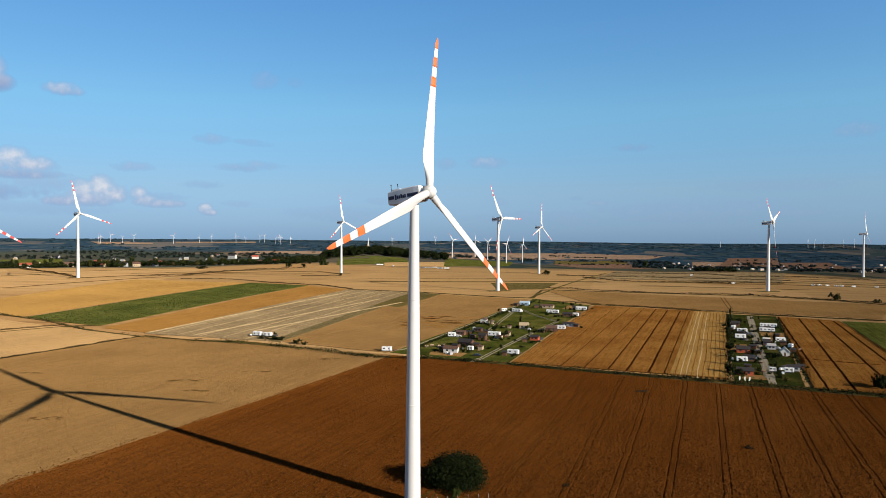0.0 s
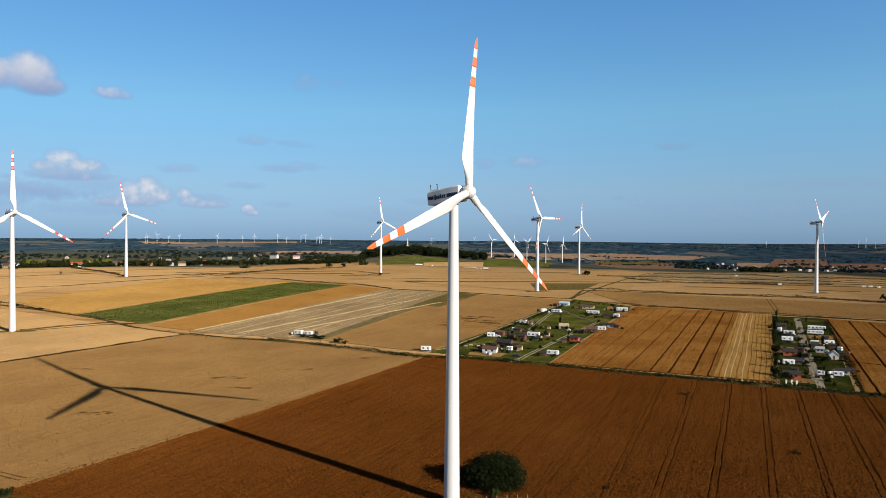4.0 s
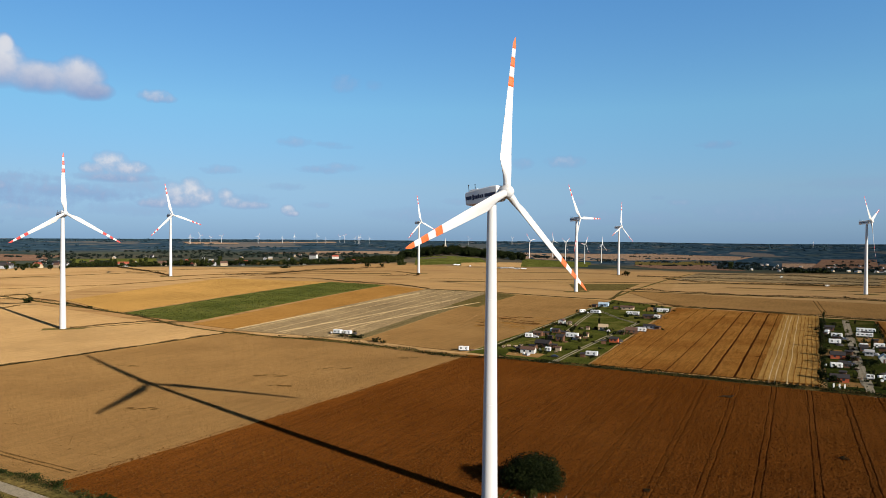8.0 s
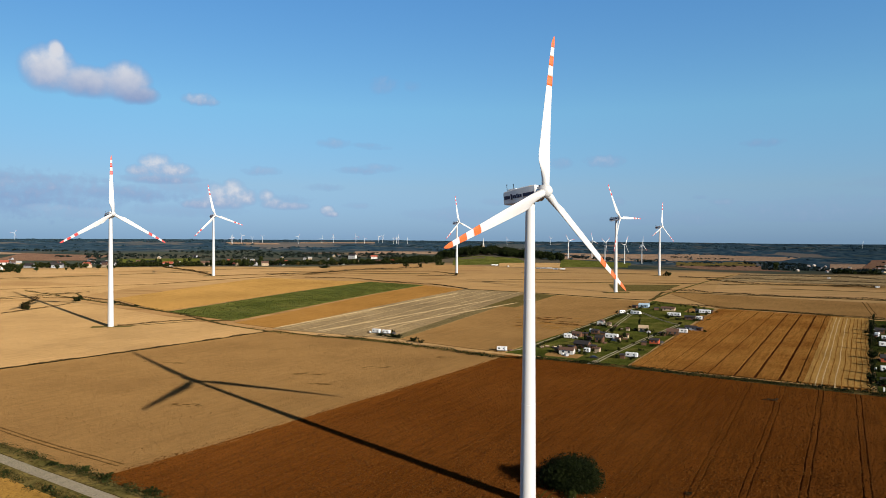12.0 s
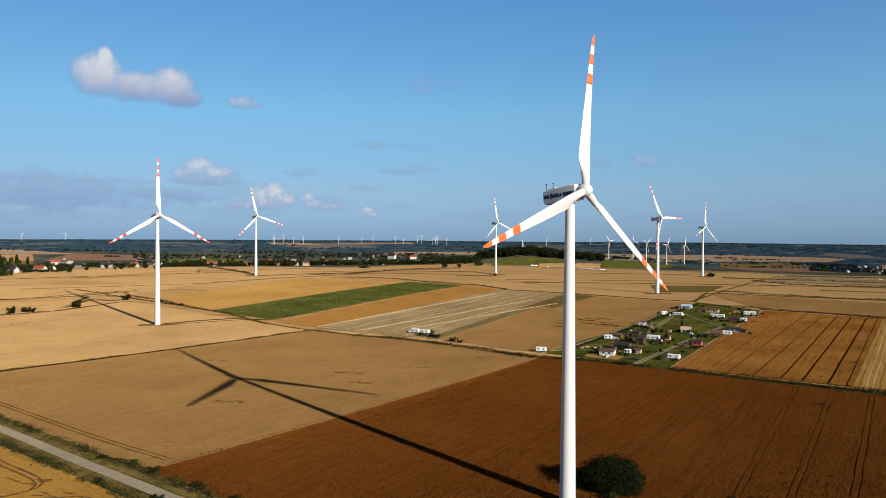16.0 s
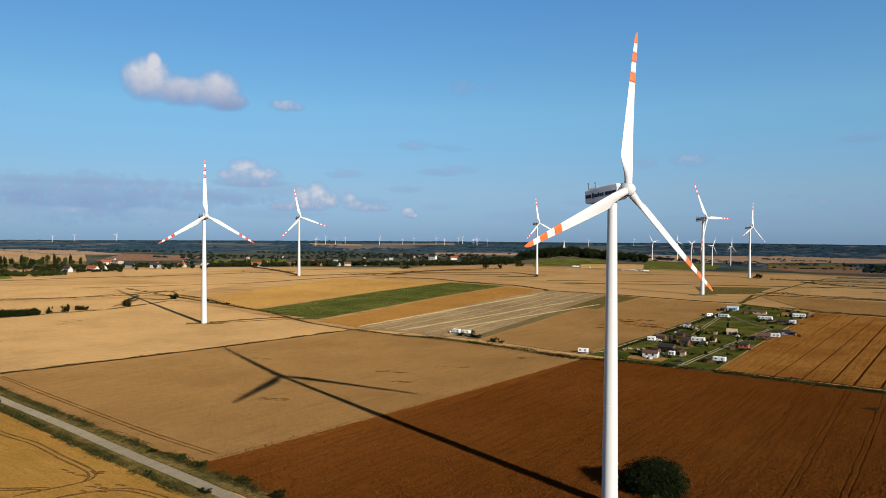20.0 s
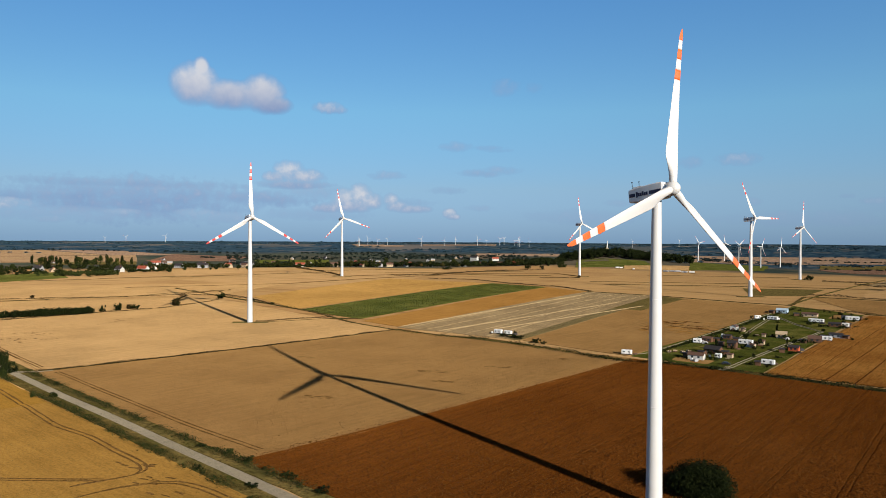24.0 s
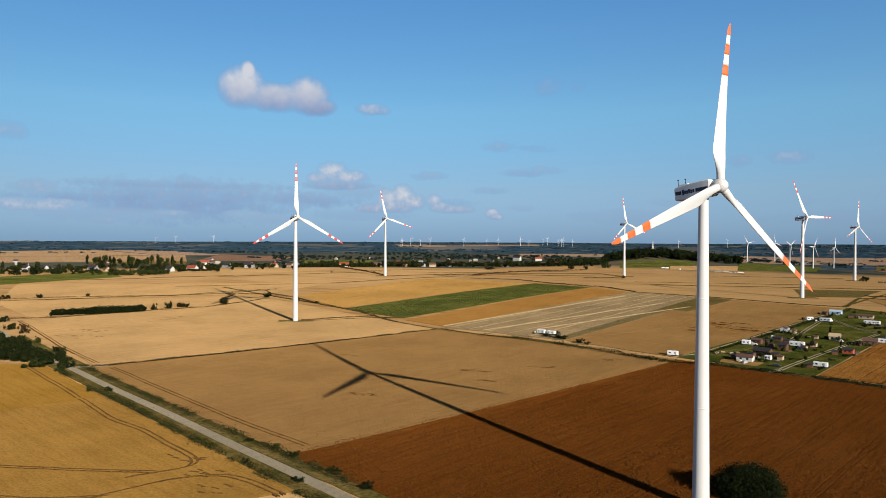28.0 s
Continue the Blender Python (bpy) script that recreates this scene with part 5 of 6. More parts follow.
# ---- small houses, caravans and cars ----
def house(x, y, length, width, eaves, rise, wall, roof, yaw, label, name="hut", category="hut", group="huts of the allotments", windows=2, chimney=False, lift=0.15):
    root = thing(name, Matrix.Translation((x, y, height(x, y) + lift)) @ pose(0, 0, 0, 0, 0, yaw), label, category, group)
    length, width, eaves = length * 0.9, width * 0.9, eaves * (0.85 if eaves < 3.5 else 1.0)
    l, w = length / 2, width / 2
    bm = bmesh.new()
    prof = [(-w, -0.6), (w, -0.6), (w, eaves), (0, eaves + rise), (-w, eaves)]
    loft(bm, [[(sx, py, pz) for py, pz in prof] for sx in (-l, l)])
    bmesh.ops.recalc_face_normals(bm, faces=bm.faces)
    part("wall", bm, wall, root)
    o, t = 0.35, 0.14
    slope = rise / w
    for s in (-1, 1):
        bm = bmesh.new()
        e = [(0.02 * s, eaves + rise + 0.02), (s * (w + o), eaves - slope * o + 0.02), (s * (w + o), eaves - slope * o + t + 0.02), (0.02 * s, eaves + rise + t + 0.02)]
        loft(bm, [[(sx, py, pz) for py, pz in e] for sx in (-l - o, l + o)])
        bmesh.ops.recalc_face_normals(bm, faces=bm.faces)
        part("roof", bm, roof, root)
    for s in (-1, 1):
        for k in range(windows):
            cx = -l + length * (k + 0.7) / (windows + 0.4)
            wh = min(1.1, eaves * 0.42)
            part("window", boxed(cx - 0.55, cx + 0.55, *sorted((s * (w - 0.05), s * (w + 0.04))), eaves * 0.38, eaves * 0.38 + wh), GLASS, root)
    part("door", boxed(-l - 0.05, -l + 0.06, -0.45, 0.45, 0, min(2.0, eaves - 0.1)), ROOF_BROWN, root)
    if chimney:
        part("chimney", boxed(l * 0.3 - 0.3, l * 0.3 + 0.3, -0.3, 0.3, eaves, eaves + rise + 0.9), ROOF_RED, root)
    return root


def caravan(x, y, length, yaw, body_mat=None, label="white caravan on a lawn", tall=2.7, group="caravans of the allotments"):
    root = thing("caravan", Matrix.Translation((x, y, height(x, y) + 0.2)) @ pose(0, 0, 0, 0, 0, yaw), label, "caravan", group)
    l = length / 2
    part("body", boxed(-l, l, -1.2, 1.2, 0.45, tall, bevel=0.22), body_mat or CARAVAN_WHITE, root)
    part("skirt", boxed(-l + 0.3, l - 0.3, -1.05, 1.05, 0.05, 0.45), DARK, root)
    n = max(2, int(length / 2.2))
    for s in (-1, 1):
        for k in range(n):
            cx = -l + length * (k + 0.5) / n
            part("window", boxed(cx - 0.55, cx + 0.55, *sorted((s * 1.19, s * 1.24)), 1.3, 2.05, bevel=0.02), GLASS, root)
        bm = bmesh.new()
        bmesh.ops.create_cone(bm, cap_ends=True, segments=14, radius1=0.34, radius2=0.34, depth=0.2, matrix=Matrix.Translation((0.2, s * 1.05, 0.3)) @ pose(0, 0, 0, 90, 0, 0))
        part("wheel", bm, DARK, root)
    part("door", boxed(l * 0.45, l * 0.45 + 0.7, -1.26, -1.19, 0.5, 2.3, bevel=0.02), WALL_GREY, root)
    part("roof_hatch", boxed(-0.4, 0.4, -0.3, 0.3, tall - 0.02, tall + 0.12, bevel=0.03), WALL_GREY, root)
    return root


def car(x, y, yaw, mat, label):
    root = thing("car", Matrix.Translation((x, y, height(x, y) + 0.2)) @ pose(0, 0, 0, 0, 0, yaw), label, "car", "parked cars")
    bm = bmesh.new()
    prof = [(-2.1, 0.3), (2.1, 0.3), (2.15, 0.65), (1.9, 0.85), (-2.0, 0.95), (-2.15, 0.7)]
    loft(bm, [[(px, sy, pz) for px, pz in prof] for sy in (-0.85, 0.85)])
    bmesh.ops.recalc_face_normals(bm, faces=bm.faces)
    part("body", bm, mat, root)
    bm = bmesh.new()
    loft(bm, [[(px, sy * k, pz) for px, pz, k in ((-1.7, 0.9, 1), (1.0, 0.88, 1), (0.35, 1.42, 0.85), (-1.2, 1.45, 0.85))] for sy in (-0.78, 0.78)])
    bmesh.ops.recalc_face_normals(bm, faces=bm.faces)
    part("cabin", bm, GLASS, root)
    part("roof", boxed(-1.15, 0.35, -0.66, 0.66, 1.42, 1.48, bevel=0.02), mat, root)
    for sx in (-1.3, 1.35):
        for sy in (-0.8, 0.8):
            bm = bmesh.new()
            bmesh.ops.create_cone(bm, cap_ends=True, segments=14, radius1=0.32, radius2=0.32, depth=0.2, matrix=Matrix.Translation((sx, sy, 0.3)) @ pose(0, 0, 0, 90, 0, 0))
            part("wheel", bm, DARK, root)
    return root


ACROSS, ALONG = ROW_ANGLE - 90, ROW_ANGLE
# caravans: x, y, length, turn from the cross rows, storey height
for x, y, ln, tn, h in ((-31, 397, 5.6, 15, 2.6), (6, 448, 4.6, 10, 2.9), (23, 471, 5.6, 5, 2.8), (39, 389, 6.4, 0, 2.6), (16, 400, 3.2, 0, 2.6), (80, 481, 7.0, 4, 2.7), (88, 567, 10.0, 0, 2.8), (60, 573, 7.5, -6, 2.7), (50, 576, 4.5, 40, 2.7),
                        (115, 588, 9, 5, 3.0), (102, 549, 7, 0, 2.8), (33, 451, 8.0, 0, 3.0), (-117, 449, 5.8, 0, 2.8), (-110, 447, 5.4, 5, 2.6)):
    caravan(x, y, ln, ACROSS + tn, tall=h)
for x, y, ln, tn, h in ((199, 485, 4.2, 80, 2.8), (200, 473, 6.5, 0, 2.6), (188, 447, 6.5, 3, 2.8), (157, 371, 5.5, 5, 2.7), (228, 496, 11.0, 0, 2.8), (218, 476, 9.5, 0, 2.6), (207, 434, 5.5, 2, 2.8), (198, 433, 4.5, 0, 2.7), (203, 413, 3.0, 70, 2.4), (168, 343, 4.2, 0, 2.4), (161, 345, 3.2, 0, 2.3)):
    caravan(x, y, ln, ACROSS + tn, tall=h, label="white caravan on a holiday plot", group="caravans of the holiday plots")
house(30, 509, 5.5, 4.5, 3.4, 1.0, WALL_WHITE, ROOF_BROWN, ALONG, "white two-storey hut with a brown lean-to")
house(35, 507, 3.5, 3.5, 2.4, 0.6, WALL_CREAM, ROOF_BROWN, ALONG, "tan wooden lean-to beside a white hut")
house(12, 456, 6.0, 4.0, 2.6, 0.9, WALL_WOOD, ROOF_BROWN, ACROSS, "brown wooden hut beside the path")
house(25, 438, 5.2, 4.6, 3.4, 1.2, WALL_WOOD, ROOF_DARK, ACROSS, "dark brown wooden hut with a dark roof")
house(42, 455, 3.4, 3.0, 2.4, 0.8, WALL_CREAM, ROOF_BROWN, ACROSS, "tan wooden shed beside a caravan")
house(56, 485, 6.6, 5.0, 2.9, 1.6, WALL_CREAM, WALL_CREAM, ACROSS + 8, "cream hut with a pale pinkish roof")
house(57, 437, 5.8, 4.2, 2.6, 1.0, WALL_RED, ROOF_DARK, ACROSS, "bright orange wooden hut with a dark roof")
house(5, 395, 8.8, 5.0, 2.7, 1.2, WALL_WHITE, ROOF_BROWN, ACROSS + 4, "white bungalow with a brown roof")
house(14, 417, 9.5, 6.0, 2.7, 1.6, WALL_WOOD, ROOF_DARK, ACROSS - 6, "dark wooden bungalow with a black roof")
house(24, 470, 5.0, 3.6, 2.5, 0.8, WALL_WOOD, ROOF_DARK, ACROSS, "dark shed behind a caravan")
house(73, 474, 7.8, 6.0, 2.7, 1.5, WALL_WOOD, ROOF_BROWN, ACROSS + 10, "brown hut with a wide brown roof")
house(88, 495, 8.0, 4.0, 2.7, 0.8, WALL_GREY, ROOF_DARK, ACROSS, "grey hut with a dark flat roof")
house(72, 621, 9.0, 5.0, 2.9, 1.2, WALL_BLUE, WALL_BLUE, ACROSS, "pale blue holiday hut")
house(89, 602, 12.0, 5.0, 2.6, 1.0, WALL_CREAM, ROOF_BROWN, ACROSS, "long cream hut with a pinkish-brown roof")
house(112, 592, 7.0, 4.0, 2.7, 0.9, WALL_GREY, ROOF_DARK, ACROSS, "grey hut with a dark roof")
house(97, 549, 8.5, 4.5, 2.5, 0.9, WALL_WOOD, ROOF_DARK, ACROSS, "dark wooden hut with a black roof")
house(46, 486, 2.4, 2.0, 2.0, 0.4, WALL_CREAM, ROOF_BROWN, ACROSS, "small pale tool shed", windows=0)
# low sheds and stores crowded between the huts
for k, (x, y, ln, wd, dark) in enumerate(((8, 408, 4.5, 3.2, 1), (20, 412, 4.0, 3.0, 1), (22, 404, 3.0, 2.6, 0), (0, 400, 3.4, 2.6, 1), (17, 458, 4.0, 3.0, 1), (29, 462, 4.2, 3.0, 1), (19, 444, 3.4, 3.0, 1), (36, 441, 3.0, 2.5, 0), (66, 468, 4.0, 3.0, 1), (81, 488, 5.0, 3.0, 1), (93, 492, 3.6, 3.0, 1),
                                         (80, 604, 4.0, 3.0, 1), (105, 552, 5.0, 3.0, 1), (120, 592, 4.0, 3.0, 1), (64, 616, 4.0, 3.0, 1), (50, 430, 3.0, 2.4, 1), (34, 386, 2.6, 2.2, 1))):
    house(x, y, ln, wd, 2.3, 0.5, WALL_WOOD if dark else WALL_CREAM, ROOF_DARK if dark else ROOF_BROWN, ACROSS + (k * 29) % 40 - 20, "low dark garden shed between the huts" if dark else "low pale garden shed between the huts", "shed", "shed", "sheds of the allotments", 0)
G2 = "huts of the holiday plots"
house(208, 503, 6.0, 4.5, 2.8, 1.0, WALL_WOOD, ROOF_DARK, ACROSS, "dark hut at the end of the plots", group=G2)
house(169, 398, 7.6, 5.0, 2.7, 1.4, WALL_RED, ROOF_DARK, ACROSS, "red wooden hut with a dark roof", group=G2)
house(145, 339, 8.2, 4.6, 2.5, 1.2, WALL_RED, ROOF_DARK, ACROSS, "long red-brown hut with a dark roof", group=G2)
house(188, 389, 5.4, 5.0, 2.9, 2.0, WALL_WHITE, WALL_GREY, ALONG, "white gabled hut with a grey roof", group=G2)
house(190, 409, 4.8, 4.0, 2.6, 1.0, WALL_GREY, WALL_GREY, ACROSS, "grey metal shed on a plot", group=G2)
house(194, 424, 4.0, 6.0, 2.6, 1.2, WALL_WOOD, ROOF_DARK, ACROSS, "dark shed beside the lane", group=G2)
house(173, 349, 6.5, 4.0, 2.3, 0.8, WALL_GREY, ROOF_DARK, ACROSS, "dark shed with a flat roof", group=G2)
house(163, 373, 3.5, 3.0, 2.2, 0.6, WALL_WOOD, ROOF_DARK, ACROSS, "small dark shed beside a caravan", group=G2)
for k, (x, y, ln) in enumerate(((203, 497, 4.5), (194, 478, 4.0), (195, 462, 4.2), (192, 452, 3.0), (180, 410, 4.0), (175, 392, 3.6), (163, 378, 3.6), (152, 352, 3.0), (222, 484, 4.5), (213, 452, 4.0), (204, 424, 4.0), (197, 398, 3.0), (178, 352, 4.0))):
    house(x, y, ln, 3.0, 2.3, 0.5, WALL_WOOD, ROOF_DARK, ACROSS + (k * 31) % 30 - 15, "low dark garden shed on a plot", "shed", "shed", "sheds of the holiday plots", 0)
car(19, 383, ACROSS + 5, DARK, "dark car parked at the allotment gate")
car(168, 381, ACROSS, NAVY, "dark blue car parked on a plot")
car(200, 462, ACROSS + 30, DARK, "dark car parked beside a caravan")
car(206, 507, ACROSS, WHITE, "white car parked beside a hut")
for k, (x, y) in enumerate(((137, 326), (139, 325), (141, 324.5))):
    post = thing("gate_post", Matrix.Translation((x, y, height(x, y))), "white gate post beside the hedge", "gate post", "white gate posts")
    part("post", boxed(-0.35, 0.35, -0.2, 0.2, -0.2, 1.9, bevel=0.05), WHITE, post)
for k, (x, y) in enumerate(((-6, 414), (-2, 412), (-9, 411), (1, 416))):
    pile = thing("log_pile", Matrix.Translation((x, y, height(x, y) + 0.15)) @ pose(0, 0, 0, 0, 0, 40 * k), "brown pile of sawn logs on the lawn", "log pile", "log piles")
    for j in range(6):
        bm = bmesh.new()
        bmesh.ops.create_cone(bm, cap_ends=True, segments=9, radius1=0.3, radius2=0.26, depth=2.2, matrix=Matrix.Translation((0, (j % 3 - 1) * 0.6, 0.3 + (j // 3) * 0.5)) @ pose(0, 0, 0, 0, 90, 0))
        part("log", bm, WALL_CREAM if j % 2 else ROOF_BROWN, pile)
# dark shrubs by the huts: some real bushes, the rest added for shade
for x, y in [(h.location.x, h.location.y) for h in scene.objects if h.parent is None and h.name.split(".")[0] in ("hut", "shed", "caravan") and h.location.y < 660]:
    for k in range(2):
        g = RNG.uniform(0, 6.28)
        shrub(x + 5.5 * math.cos(g), y + 5.5 * math.sin(g), RNG.uniform(0.8, 1.7), RNG.uniform(1.0, 2.6), 0, "dark garden shrub beside a hut, partly standing in for shade", lift=0.1)
for k in range(70):
    f = RNG.random()
    x, y = (lat(RNG.uniform(360, 640), RNG.uniform(-150, -98)) if k < 34 else lat(RNG.uniform(350, 590), RNG.uniform(12, 38)))
    shrub(x, y, RNG.uniform(0.8, 2.0), RNG.uniform(1.2, 3.2), int(RNG.integers(0, 2)), "garden shrub between the huts", lift=0.1)

for k, (x, y) in enumerate(((226, 556), (212, 522), (206, 508), (198, 489), (190, 470), (184, 454), (174, 430), (164, 403), (156, 383), (147, 361), (139, 342))):
    tree(x - 0.5, y, 0 if k % 3 else 3, 0.46 + 0.06 * (k * 5 % 4), "small dark garden tree beside the holiday plots", "garden trees of the plots")

def gear(x, y, kind, yaw):
    """Garden gear between the huts: a timber stack, a covered heap, a table with benches, a water tank."""
    root = thing(("timber_stack", "covered_heap", "garden_table", "water_tank")[kind], Matrix.Translation((x, y, height(x, y) + 0.15)) @ pose(0, 0, 0, 0, 0, yaw),
                 ("low stack of dark weathered timber on the lawn", "heap under a dark tarpaulin beside a hut", "brown wooden garden table with two benches", "white plastic water tank on the grass")[kind],
                 ("timber", "heap", "garden table", "water tank")[kind], "garden gear of the plots")
    if kind == 0:
        for j in range(5):
            part("plank", boxed(-1.4, 1.4, -0.5 + j * 0.2, -0.34 + j * 0.2, 0, 0.5 + 0.12 * (j % 3), bevel=0.02), ROOF_DARK if j % 2 else WALL_WOOD, root)
    elif kind == 1:
        bm = bmesh.new()
        loft(bm, [[(r * 1.5 * math.cos(i * 0.6283) * (1 + 0.1 * (i % 3)), r * math.sin(i * 0.6283), z) for i in range(10)] for r, z in ((1.3, -0.1), (1.15, 0.7), (0.7, 1.15), (0.2, 1.3))])
        part("tarpaulin", bm, ROOF_DARK if int(x) % 2 else WALL_GREY, root)
    elif kind == 2:
        part("tabletop", boxed(-1.0, 1.0, -0.4, 0.4, 0.7, 0.76, bevel=0.01), WALL_CREAM, root)
        for q in (-0.75, 0.75):
            part("bench", boxed(-1.0, 1.0, q - 0.15, q + 0.15, 0.4, 0.45, bevel=0.01), WALL_CREAM, root)
            part("leg", boxed(q - 0.05, q + 0.05, -0.8, 0.8, 0, 0.7, bevel=0.01), WALL_WOOD, root)
    else:
        part("tank", boxed(-0.6, 0.6, -0.5, 0.5, 0.15, 1.2, bevel=0.1), CARAVAN_WHITE, root)
        part("pallet", boxed(-0.65, 0.65, -0.55, 0.55, 0, 0.15), WALL_WOOD, root)


# small dark trees added where the ground between huts lies in shadow
for k, (u, v) in enumerate(((372, -128), (380, -140), (392, -112), (405, -136), (417, -119), (430, -142), (438, -122), (446, -109), (455, -135), (470, -116), (480, -101), (498, -128), (515, -104), (540, -118), (560, -100), (585, -112), (600, -128), (620, -106), (365, 13), (380, 30), (400, 15), (420, 35), (440, 17), (470, 36), (500, 15), (530, 37), (560, 20), (585, 34))):
    tree(*lat(u, v), (0, 2, 0, 3)[k % 4], 0.26 + 0.05 * (k * 3 % 5), "small dark tree added among the huts in place of shade", "garden trees of the plots")
homes = [(h.location.x, h.location.y) for h in scene.objects if h.parent is None and h.name.split(".")[0] in ("hut", "caravan") and h.location.y < 660]
for k, (x, y) in enumerate(homes):
    for j in range(2):
        g = RNG.uniform(0, 6.28)
        gear(x + 4.6 * math.cos(g), y + 6.5 * math.sin(g), int(RNG.choice([0, 1, 2, 3], p=[.4, .25, .2, .15])), RNG.uniform(0, 180))

# ---- the village and the far plain ----
VILLAGE = [(-801, 890, 0), (-860, 980, 0), (-911, 1106, 1), (-862, 1111, 1), (-830, 1151, 2), (-823, 1189, 3), (-745, 1268, 0), (-645, 1351, 2), (-608, 1351, 1), (-583, 1351, 3), (-566, 1400, 1),
           (-488, 1663, 2), (-405, 1572, 3), (-1079, 812, 4), (-1042, 798, 4), (-1010, 814, 1), (-1038, 903, 1)]
VILLAGE += [(-826, 867, 4), (-887, 1142, 1), (-845, 1481, 4), (-627, 1570, 0), (-869, 1126, 1), (-864, 1191, 2), (-852, 1260, 1), (-752, 1284, 0), (-700, 1330, 3), (-540, 1480, 1), (-470, 1500, 4), (-360, 1540, 0)]
STYLES = [(WALL_WHITE, ROOF_RED, "white village house with a red tiled roof"), (WALL_GREY, ROOF_DARK, "grey village house with a dark roof"), (WALL_CREAM, ROOF_RED, "cream village house with a red roof"),
          (WALL_CREAM, ROOF_BROWN, "cream village house with a brown roof"), (WALL_WHITE, ROOF_DARK, "white village house with a dark roof")]
FARMSTEADS = [(-818, 908, 20, 4.5, 0, 20), (-1018, 1147, 27, 5, 1, 10), (-1131, 1297, 24, 6, 0, 60), (-962, 1239, 25, 5, 4, 5), (-878, 1212, 15, 4, 2, 95), (-922, 1336, 34, 5, 1, 0), (-1047, 788, 19, 5.5, 4, 15), (-1025, 826, 16, 4, 4, 70),
              (-995, 871, 17, 4.5, 1, 30), (-1059, 830, 14, 4, 4, 20), (-927, 838, 9, 3.2, 3, 0), (-854, 896, 14, 4, 1, 15), (-787, 1621, 18, 4, 2, 30), (-750, 1584, 16, 4, 0, 10), (-671, 1640, 18, 4.5, 3, 20), (-575, 1940, 26, 9, 4, 0), (-507, 1919, 20, 6, 0, 40), (-385, 1717, 16, 5, 2, 10)]
VILLAGE = [p for p in VILLAGE if all(math.hypot(p[0] - q[0], p[1] - q[1]) > 40 for q in FARMSTEADS)]
for x, y, long, eaves, st, turn in FARMSTEADS:
    wl, rf, lab = STYLES[st]
    house(x, y, long, 10, eaves, 4.2, wl, rf, ACROSS + turn, lab, "house", "house", "houses of the village", 4, True, 0.0)
for k, (x, y, st) in enumerate(VILLAGE):
    wl, rf, lab = STYLES[st]
    house(x, y, 13 + (k * 7) % 9, 9, 3.6 + (k % 3) * 0.8, 3.6, wl, rf, ACROSS + (k % 3) * 35 - 20, lab, "house", "house", "houses of the village", 3, True, 0.0)


def polar(az, r):
    return r * math.sin(radians(az)), r * math.cos(radians(az))


# village trees, in belts behind and between the houses
for az0, az1, r0, r1, n in ((-54, -46, 1180, 1420, 24), (-48, -41, 1330, 1600, 26), (-42, -34, 1180, 1500, 22), (-34, -24, 1420, 1640, 60), (-26, -17, 1440, 1700, 60), (-17, -10, 1500, 1720, 44), (-58, -52, 1100, 1500, 18)):
    for _ in range(n):
        x, y = polar(RNG.uniform(az0, az1), RNG.uniform(r0, r1))
        tree(x, y, int(RNG.choice([0, 0, 1, 1, 2, 3, 4], p=[.2, .2, .2, .15, .15, .05, .05])), RNG.uniform(0.6, 1.35))


for k in range(26):
    f = k / 25
    tree(-1330 + 190 * f + RNG.normal(0, 5), 1155 + 66 * f + RNG.normal(0, 6), (3, 1, 1, 3, 0)[k % 5], RNG.uniform(1.25, 1.9), "tall dark poplar in a row by the village", "poplars by the village")


def woodland(name, spots, radius, tall, cards, leaf, mat, label):
    """A wood: hundreds of crowns with uneven tops, as one growth."""
    P, Q = [], []
    base = heights(spots)
    for (x, y), z in zip(spots, base):
        s = RNG.uniform(0.7, 1.25)
        p, d = crown_points(cards, radius * s, radius * s, tall * 0.5 * s, tall * 0.5 * s, RNG, lumps=5)
        P.append(p + np.array([x, y, z]))
        Q.append(d)
    me = leaf_mesh(name, np.vstack(P), np.vstack(Q), leaf, mat, RNG)
    return tagged(new(name, me), label, "woodland", kind="stuff")


def scatter(az0, az1, r0, r1, n, clump=0.0, scale=0.002):
    out = []
    while len(out) < n:
        az, r = RNG.uniform(az0, az1), math.sqrt(RNG.uniform(r0 * r0, r1 * r1))
        x, y = polar(az, r)
        if not clump or noise.noise((x * scale, y * scale * 1.6, 4.0)) > clump - RNG.random() * 0.15:
            out.append((x, y))
    return out


woodland("hedge_row", [(-484 + 42 * f + RNG.normal(0, 1.2), 384 + 52 * f + RNG.normal(0, 1.2)) for f in np.linspace(0, 1, 60)] + [(-470 + 24 * f + RNG.normal(0, 1), 401 + 30 * f + RNG.normal(0, 1)) for f in RNG.random(40)], 3.2, 5.6, 300, 0.42, LEAF, "dense dark hedge of bushes between wheat fields")
hedge_spots = []
while len(hedge_spots) < 260:
    x = RNG.uniform(-520, -318)
    low, high = 251 + 0.2 * (x + 316), 255 - 0.46 * (x + 316) - 8
    hedge_spots.append((x, min(high, low + RNG.random() ** 2.2 * 60 + 2)))
woodland("hedge_wood", hedge_spots, 4.0, 6.5, 260, 0.55, LEAF, "dense dark bushes and trees beside the gravel road")
woodland("hedge_wood", [(-318 + RNG.uniform(-5, 5), 240 + RNG.uniform(-3, 3)) for k in range(7)], 2.6, 4.0, 260, 0.4, LEAF2, "green bushes beside the gravel road")
woodland("wood", scatter(-9.6, -2.6, 1690, 1880, 380), 8, 18, 90, 1.7, LEAF, "dark wood on a low hill")
woodland("wood", scatter(-2.8, 0.4, 1690, 1850, 110), 8, 20, 80, 1.7, LEAF, "dark wood beside the hill")
